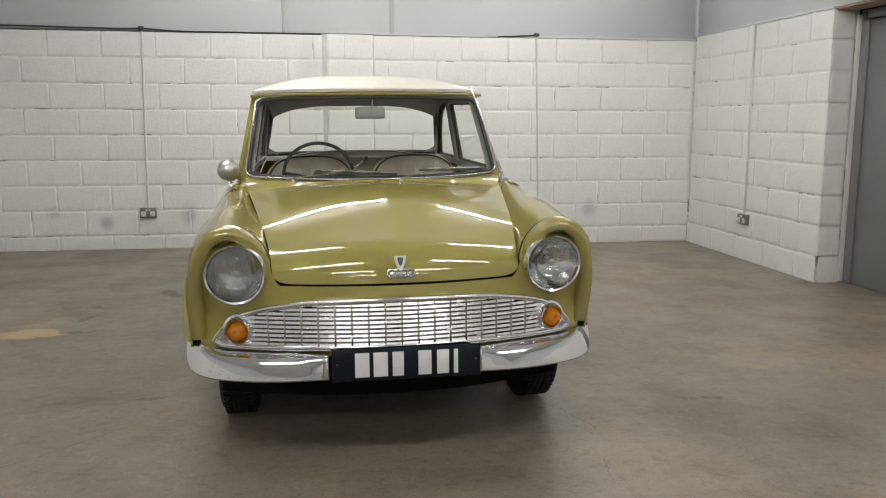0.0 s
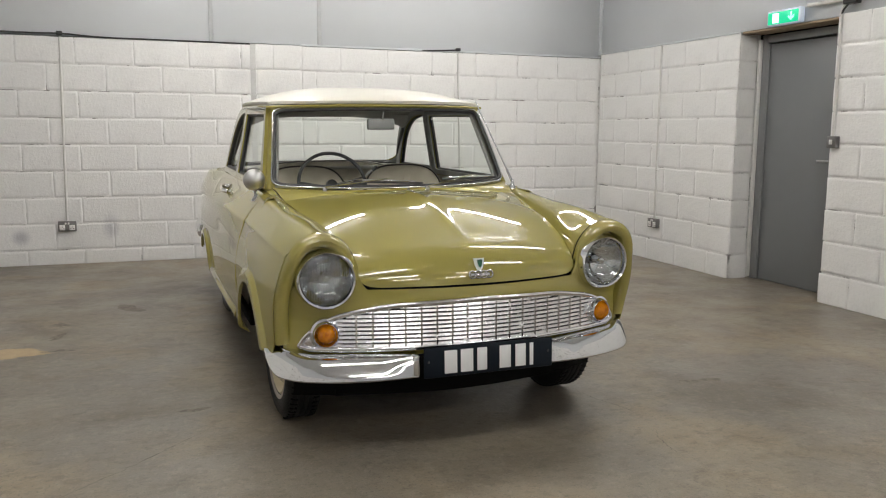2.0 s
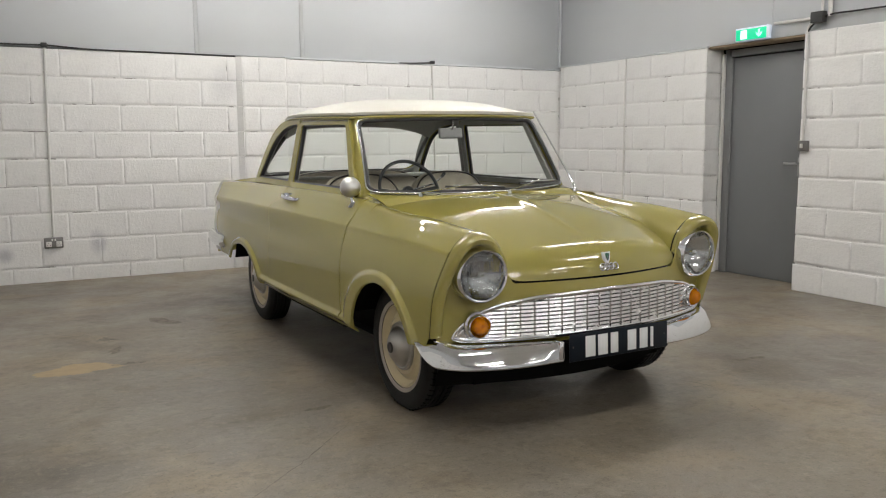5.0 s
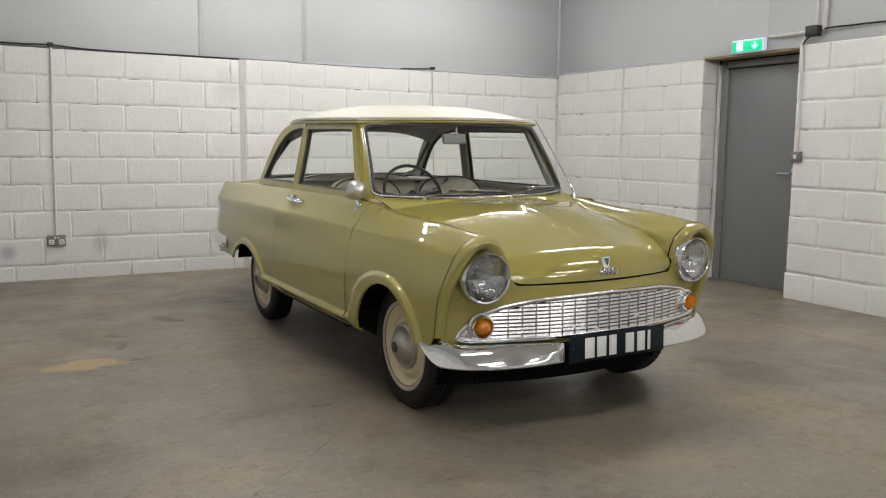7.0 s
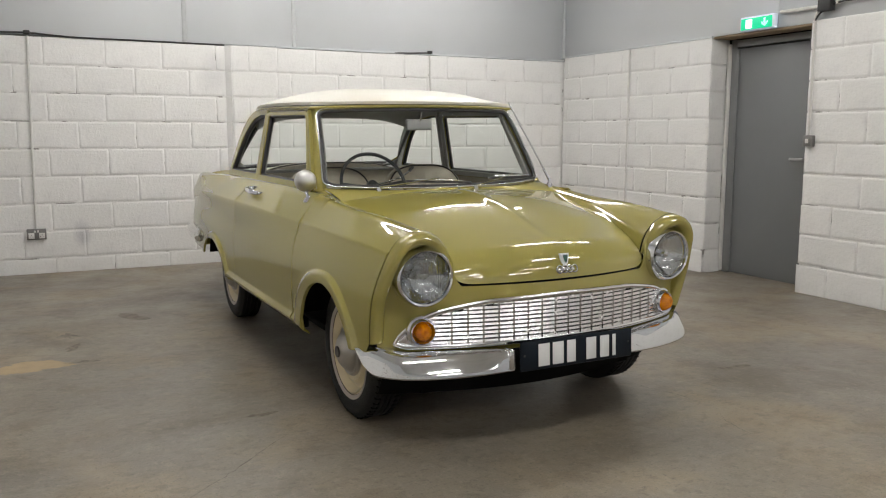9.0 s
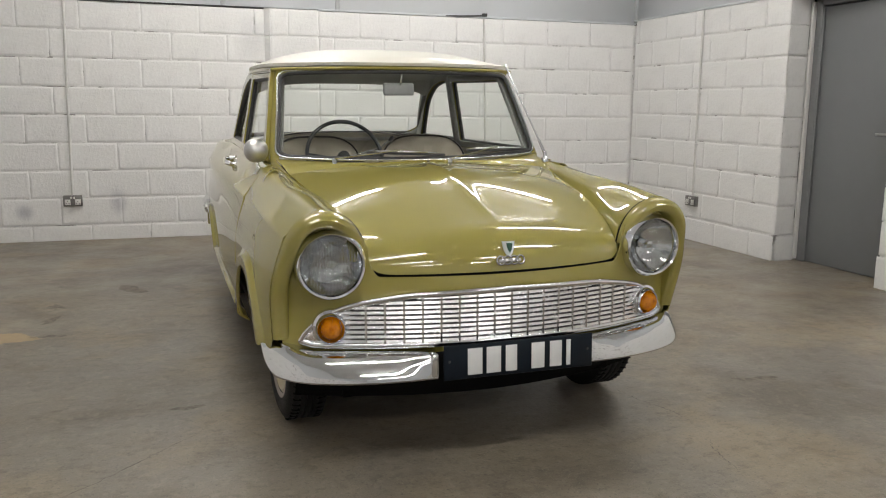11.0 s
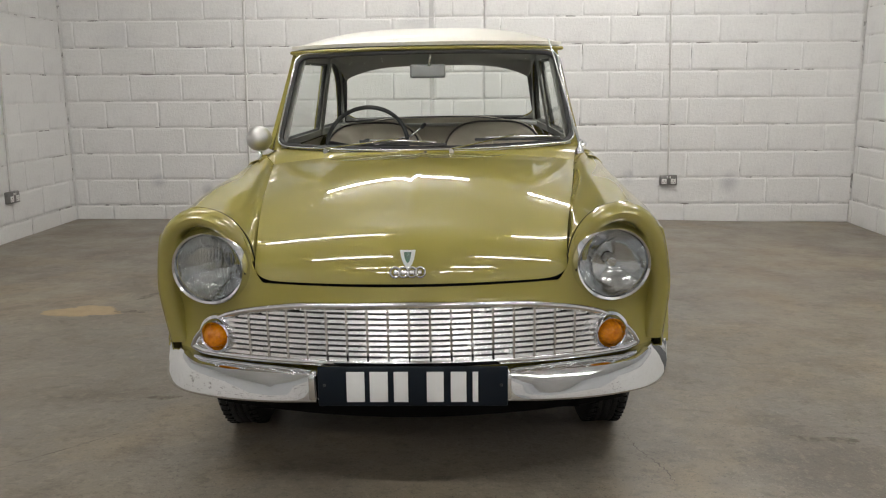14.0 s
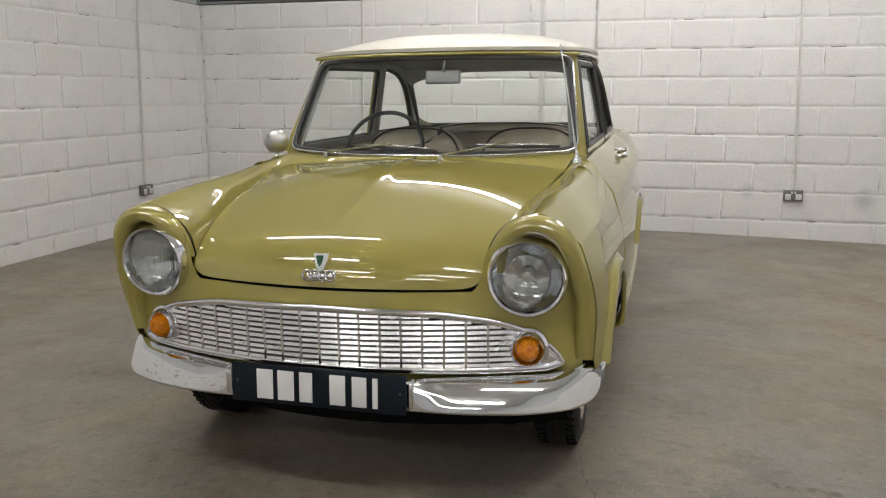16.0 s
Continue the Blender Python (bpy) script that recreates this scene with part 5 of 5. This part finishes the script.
def conduit(pts, clips, name="conduit", r=0.0105, mat=None, label="thin white painted conduit on the wall", n=(0, -1, 0)):
    root = thing(name, label, "conduit", "wall conduits")
    part("pipe", tube("pipe", pts, r, mat or CONDUIT, 10), root)
    for c in clips:
        part("clip", box("clip", 0.034 if n[1] else 0.020, 0.020 if n[1] else 0.034, 0.016, mat or CONDUIT, 0.003, c), root)
    return root


conduit([(-1.532, Y1 - 0.014, 0.40), (-1.522, Y1 - 0.014, 1.2), (-1.508, Y1 - 0.014, TOP)], [(-1.530, Y1 - 0.010, 0.85), (-1.520, Y1 - 0.010, 1.30), (-1.511, Y1 - 0.010, 1.80)])
conduit([(2.21, Y1 - 0.014, 0.40), (2.19, Y1 - 0.014, 1.2), (2.165, Y1 - 0.014, TOP - 0.01)], [(2.20, Y1 - 0.010, 0.85), (2.185, Y1 - 0.010, 1.36), (2.17, Y1 - 0.010, 1.80)])
conduit([(X1 - 0.014, 6.85, 0.38), (X1 - 0.014, 6.85, 2.03)], [(X1 - 0.010, 6.85, 0.85), (X1 - 0.010, 6.85, 1.30)], n=(-1, 0, 0))
conduit([(X0 + 0.014, 6.94, 0.40), (X0 + 0.014, 7.00, 2.0)], [(X0 + 0.010, 6.957, 0.85), (X0 + 0.010, 6.976, 1.35)], n=(1, 0, 0))
conduit([(X1 - 0.014, 4.685, 1.19), (X1 - 0.014, 4.69, 1.95), (X1 - 0.014, 4.69, 2.08), (X1 - 0.014, 4.66, 2.125), (X1 - 0.014, 4.60, 2.14)], [(X1 - 0.010, 4.688, 1.62)], n=(-1, 0, 0))
conduit([(X1 - 0.012, 5.02, 2.155), (X1 - 0.012, 4.60, 2.15)], [], r=0.014, n=(-1, 0, 0))
conduit([(X1 - 0.014, 4.57, 2.15), (X1 - 0.014, 4.57, CEILING_Z)], [], n=(-1, 0, 0))
conduit([(X1 - 0.014, 4.50, 2.15), (X1 - 0.014, 4.50, CEILING_Z)], [], r=0.018, n=(-1, 0, 0))


def cable(pts, label="black cable clipped along the wall top", r=0.0075):
    root = thing("wall_cable", label, "cable", "wall cables")
    part("cable", tube("cable", catmull(pts, 40), r, CABLE, 8), root)
    return root


cable([(X0 + 0.01, Y1 - 0.006, 2.035), (-2.5, Y1 - 0.012, 2.028), (-1.7, Y1 - 0.012, 2.018), (-1.51, Y1 - 0.016, 2.022), (-1.2, Y1 - 0.010, 2.004), (-0.6, Y1 - 0.004, 2.002), (0.10, Y1 - 0.002, 2.000)])
cable([(1.78, Y1 - 0.004, 2.006), (1.95, Y1 - 0.012, 2.010), (2.165, Y1 - 0.016, 2.022)])
cable([(X1 - 0.012, 4.70, 2.04), (X1 - 0.030, 4.64, 2.10), (X1 - 0.024, 4.52, 2.155), (X1 - 0.012, 4.25, 2.16), (X1 - 0.012, 3.6, 2.15), (X1 - 0.012, 2.4, 2.16)])
for loc, s in (((-1.51, Y1 - 0.02, 2.024), (0.05, 0.03, 0.034)), ((2.165, Y1 - 0.02, 2.026), (0.05, 0.03, 0.030)), ((X1 - 0.035, 4.585, 2.150), (0.06, 0.11, 0.085))):
    ob = new("junction_box", box("junction_box", *s, CABLE, 0.006))
    ob.location = loc
    tagged(ob, "small black cable junction box on the wall", "junction box", "junction boxes")
sw = thing("wall_switch", "grey metal switch box on conduit beside the door", "switch", matrix=pose(X1, 4.675, 1.155, 0, 0, -90))
part("box", box("box", 0.080, 0.045, 0.085, SOCKET_METAL, 0.006, (0, -0.022, 0)), sw)
part("rocker", box("rocker", 0.026, 0.008, 0.034, SOCKET_WHITE, 0.003, (0, -0.047, 0)), sw)

# door in its deep opening
DX = X1 + WALL_T + 0.012
door_root = thing("door_1", "closed grey flush door with steel lever handle", "door", kind="structure")
part("leaf", box("leaf", 0.045, 0.875, 1.965, DOOR_GREY, 0.003, (DX + 0.03, (DOOR_Y0 + DOOR_Y1) / 2 - 0.012, 0.960)), door_root)
for y in (DOOR_Y0 + 0.038, DOOR_Y1 - 0.052):
    part("door_frame", box("door_frame", 0.09, 0.075, 2.05, FRAME_GREY, 0.004, (DX + 0.035, y, 0.995)), door_root)
part("door_frame", box("door_frame", 0.09, 0.90, 0.06, FRAME_GREY, 0.004, (DX + 0.035, (DOOR_Y0 + DOOR_Y1) / 2, 1.985)), door_root)
part("door_stop", box("door_stop", 0.014, 0.018, 1.95, FRAME_GREY, 0.002, (DX + 0.001, DOOR_Y1 - 0.095, 0.96)), door_root)
hd = part("door_handle", tube("door_handle", [(DX - 0.05, DOOR_Y0 + 0.155, 1.005), (DX - 0.05, DOOR_Y0 + 0.285, 1.005)], 0.010, STEEL, 10), door_root, "brushed steel lever handle")
part("spindle", tube("spindle", [(DX + 0.008, DOOR_Y0 + 0.160, 1.005), (DX - 0.05, DOOR_Y0 + 0.160, 1.005)], 0.009, STEEL, 10), hd)
part("rose", box("rose", 0.010, 0.05, 0.16, STEEL, 0.004, (DX + 0.003, DOOR_Y0 + 0.160, 0.975)), hd)
part("architrave", box("architrave", 0.035, 0.022, 2.0, SOCKET_WHITE, 0.003, (X1 + WALL_T - 0.012, DOOR_Y1 - 0.014, 0.985)), door_root)
tagged(new("trim", box("trim", 0.19, DOOR_Y1 - DOOR_Y0 + 0.02, 0.018, LINTEL, 0.003)), "bare timber soffit over the door opening", "trim", kind="structure").location = (X1 + 0.115, (DOOR_Y0 + DOOR_Y1) / 2, 2.033)
tagged(new("wall_beyond", box("wall_beyond", 0.1, 1.4, 2.6, DARK, 0)), "dark wall closing the door opening", "wall", kind="structure").location = (DX + 0.14, (DOOR_Y0 + DOOR_Y1) / 2, 1.2)

# exit sign
sign = thing("exit_sign", "lit green and white emergency exit sign over the door", "sign", matrix=pose(X1 - 0.002, 5.225, 2.078, 0, 0, -90))
part("case", box("case", 0.350, 0.050, 0.112, SIGN_BODY, 0.012, (0, -0.025, 0.02), 3), sign)
part("panel", box("panel", 0.320, 0.004, 0.090, SIGN_GREEN, 0.002, (0, -0.0515, 0.016)), sign)
part("pictogram", box("pictogram", 0.066, 0.003, 0.072, SIGN_WHITE, 0.001, (-0.075, -0.0545, 0.016)), sign)
part("arrow", filled("arrow", [(0.075, 0.060), (0.095, 0.060), (0.095, 0.012), (0.118, 0.030), (0.118, 0.008), (0.085, -0.028), (0.052, 0.008), (0.052, 0.030), (0.075, 0.012)], [], SIGN_WHITE, lambda a, b: (a, -0.0535, 0.016 + (b - 0.016) * 0.75), 0.003), sign)

# marks on the floor
def patch(label, mat, x, y, w, d, turn, seed, rag=0.3):
    rnd = random.Random(seed)
    n = 96
    ph = [rnd.uniform(0, 6.28) for _ in range(5)]
    pts = []
    for k in range(n):
        q = 2 * math.pi * k / n
        r = 1 + rag * sum(math.sin((j + 2) * q + ph[j]) / (j + 1.6) for j in range(5)) + rnd.uniform(-0.09, 0.09)
        a, b = w / 2 * r * math.cos(q), d / 2 * r * math.sin(q)
        c, s = math.cos(radians(turn)), math.sin(radians(turn))
        pts.append((x + a * c - b * s, y + a * s + b * c))
    me = filled("floor_stain", pts, [], mat, lambda a, b: (a, b, floor_z(a) + 0.0012), 0)
    tagged(new("floor_stain", me), label, "floor stain", "floor stains", "structure")


patch("bare tan patch worn through floor paint", TAN_PATCH, -1.615, 4.835, 0.34, 0.24, 4, 3, 0.24)
patch("dark oily stain on the concrete floor", OIL, -1.005, 5.86, 0.13, 0.25, 20, 5)
patch("small dark scuff on the concrete floor", OIL, -0.72, 3.60, 0.10, 0.05, 0, 8, 0.45)
patch("small dark scuff on the concrete floor", OIL, -1.385, 5.17, 0.05, 0.16, -30, 11, 0.5)
patch("small dark scuff on the concrete floor", OIL, -1.36, 4.83, 0.14, 0.05, 10, 12, 0.5)
patch("small dark scuff on the concrete floor", OIL, -1.40, 5.48, 0.07, 0.14, 25, 13, 0.5)
patch("dark scuff on the concrete floor", OIL, 1.67, 3.27, 0.20, 0.05, -10, 14, 0.5)


def crack(pts, width, seed):
    """A hairline crack in the floor paint: a thin ragged ribbon."""
    rnd = random.Random(seed)
    line = catmull(pts, 40)
    rows = []
    for i, q in enumerate(line):
        t = line[min(i + 1, 40)] - line[max(i - 1, 0)]
        n = np.array((-t[1], t[0])) / np.linalg.norm(t)
        c = q + n * rnd.uniform(-0.006, 0.006)
        w = width * rnd.uniform(0.25, 1.0) * min(1, 6 * i / 40, 6 * (40 - i) / 40)
        rows.append([(c[0] + n[0] * e * w, c[1] + n[1] * e * w, floor_z(c[0]) + 0.0012) for e in (-0.5, 0.5)])
    tagged(new("floor_crack", sheet("floor_crack", rows, OIL)), "fine dark crack in the concrete floor", "floor crack", "floor cracks", "structure")


crack([(0.985, 3.33), (1.025, 3.135), (1.071, 3.018), (1.076, 2.92)], 0.007, 1)
crack([(1.05, 2.76), (1.006, 2.676), (0.969, 2.48)], 0.005, 2)
crack([(-0.60, 3.42), (-0.84, 3.18), (-0.972, 3.043), (-1.215, 2.832), (-1.42, 2.64)], 0.006, 3)


# ---- blocks of the walls ----
BLOCK_CACHE = {}


def block_mesh(w, h, variant):
    """One block face with worn, chamfered edges, proud of the joints; x along, -y outward."""
    key = (round(w, 3), round(h, 3), variant)
    if key in BLOCK_CACHE:
        return BLOCK_CACHE[key]
    rnd = random.Random(str(key))
    j = lambda a: rnd.uniform(-a, a)
    xs, zs = w / 2, h / 2
    n = 6 if w > 0.3 else 4
    outline = []
    for k in range(n):
        outline.append((-xs + w * k / n, -zs))
    for k in range(3):
        outline.append((xs, -zs + h * k / 3))
    for k in range(n):
        outline.append((xs - w * k / n, zs))
    for k in range(3):
        outline.append((-xs, zs - h * k / 3))
    m = len(outline)
    verts = [(a + j(0.0022), 0.0032, b + j(0.0022)) for a, b in outline]
    verts += [(a * (1 - 0.006 / w) + j(0.002), 0.0004 + j(0.0008), b * (1 - 0.006 / h) + j(0.002)) for a, b in outline]
    verts += [(a * (1 - 0.040 / w) + j(0.003), -0.0002 + j(0.0006), b * (1 - 0.040 / h) + j(0.003)) for a, b in outline]
    faces = []
    for r in range(2):
        for k in range(m):
            q = (k + 1) % m
            faces.append((r * m + k, r * m + q, (r + 1) * m + q, (r + 1) * m + k))
    faces.append(tuple(2 * m + k for k in range(m)))
    me = mesh_of("block", verts, faces, BLOCK)
    me.polygons[len(faces) - 1].use_smooth = False
    BLOCK_CACHE[key] = me
    return me


def lay(parent, to_world, lo, hi, z0, pitch, courses, length, phase, top, seed, floor_drop=0.0, joint=0.009):
    rnd = random.Random(seed)
    bands = [(-floor_drop, z0)] + [(z0 + pitch * k, z0 + pitch * (k + 1)) for k in range(courses)]
    for c, (za, zb) in enumerate(bands):
        zb = min(zb, top)
        off = phase + (length / 2 if c % 2 else 0)
        a = lo
        k = math.floor((lo - off) / length) + 1
        cuts = [lo]
        while off + k * length < hi:
            x = off + k * length
            if x - cuts[-1] > 0.05 and hi - x > 0.05:
                cuts.append(x + rnd.uniform(-0.008, 0.008) if x > lo else x)
            k += 1
        cuts.append(hi)
        for a, b in zip(cuts, cuts[1:]):
            w, h = round((b - a - rnd.choice((0.001, 0.003, 0.006))) / 0.003) * 0.003, round((zb - za - joint) / 0.002) * 0.002
            if w < 0.03 or h < 0.03:
                continue
            me = block_mesh(w, h, rnd.randrange(4))
            ob = part("block", me, parent)
            ob.matrix_basis = parent.matrix_basis.inverted() @ to_world @ pose((a + b) / 2, rnd.uniform(-0.0020, 0.0015) - (0.014 if c == 0 else 0), (za + zb) / 2, 0, rnd.uniform(-0.25, 0.25), rnd.uniform(-0.3, 0.3))


PX0, PX1 = PIER
back = Matrix.Translation((0, Y1, 0))
lay(walls["wall_back"], back, X0 + 0.01, PX0 - 0.004, 0.14, 0.2325, 8, 0.47, -2.334, TOP, 1)
lay(walls["wall_back"], back, PX1 + 0.004, X1 - 0.01, 0.14, 0.2325, 8, 0.47, -2.334, TOP, 2, 0.03)
pil = tagged(new("pilaster", box("pilaster", PX1 - PX0 - 0.034, 0.05, TOP - 0.004, MORTAR, 0.004)), "shallow white painted block pier on the wall", "pier", kind="structure")
pil.location = ((PX0 + PX1) / 2 + 0.010, Y1 - 0.022, TOP / 2)
lay(pil, Matrix.Translation((0, Y1 - 0.052, 0)), PX0 + 0.020, PX1, 0.14, 0.2325, 8, 0.47, 0.3, TOP + 0.012, 3)
for k in range(9):
    za, zb = (0.0, 0.137) if k == 0 else (0.14 + 0.2325 * (k - 1) + 0.003, min(0.14 + 0.2325 * k - 0.003, TOP + 0.010))
    splay = mesh_of("block", [(PX0 - 0.028, Y1 - 0.001, za), (PX0 + 0.018, Y1 - 0.052, za), (PX0 + 0.026, Y1 - 0.040, za), (PX0 - 0.028, Y1 - 0.001, zb), (PX0 + 0.018, Y1 - 0.052, zb), (PX0 + 0.026, Y1 - 0.040, zb)],
                    [(0, 1, 4, 3), (1, 2, 5, 4), (3, 4, 5), (2, 1, 0)], BLOCK, False)
    part("block", splay, pil, "", Matrix.Translation(-Vector(pil.location)))
right = Matrix.Translation((X1, 0, 0)) @ pose(0, 0, 0, 0, 0, -90)
lay(walls["wall_right"], right, -Y1 + 0.01, -DOOR_Y1, 0.175, 0.234, 8, 0.47, -6.03, 2.04, 4, 0.04)
lay(walls["wall_right"], right, -DOOR_Y0, -1.0, 0.195, 0.2355, 8, 0.47, -4.45, 2.06, 5, 0.04)
lay(walls["wall_right"], Matrix.Translation((0, DOOR_Y1, 0)), X1 + 0.006, X1 + WALL_T - 0.03, 0.175, 0.234, 8, 0.5, 9.0, 2.02, 7, 0.04)
left = Matrix.Translation((X0, 0, 0)) @ pose(0, 0, 0, 0, 0, 90)
lay(walls["wall_left"], left, 2.5, Y1 - 0.01, 0.14, 0.2325, 8, 0.47, 7.2, TOP, 6)
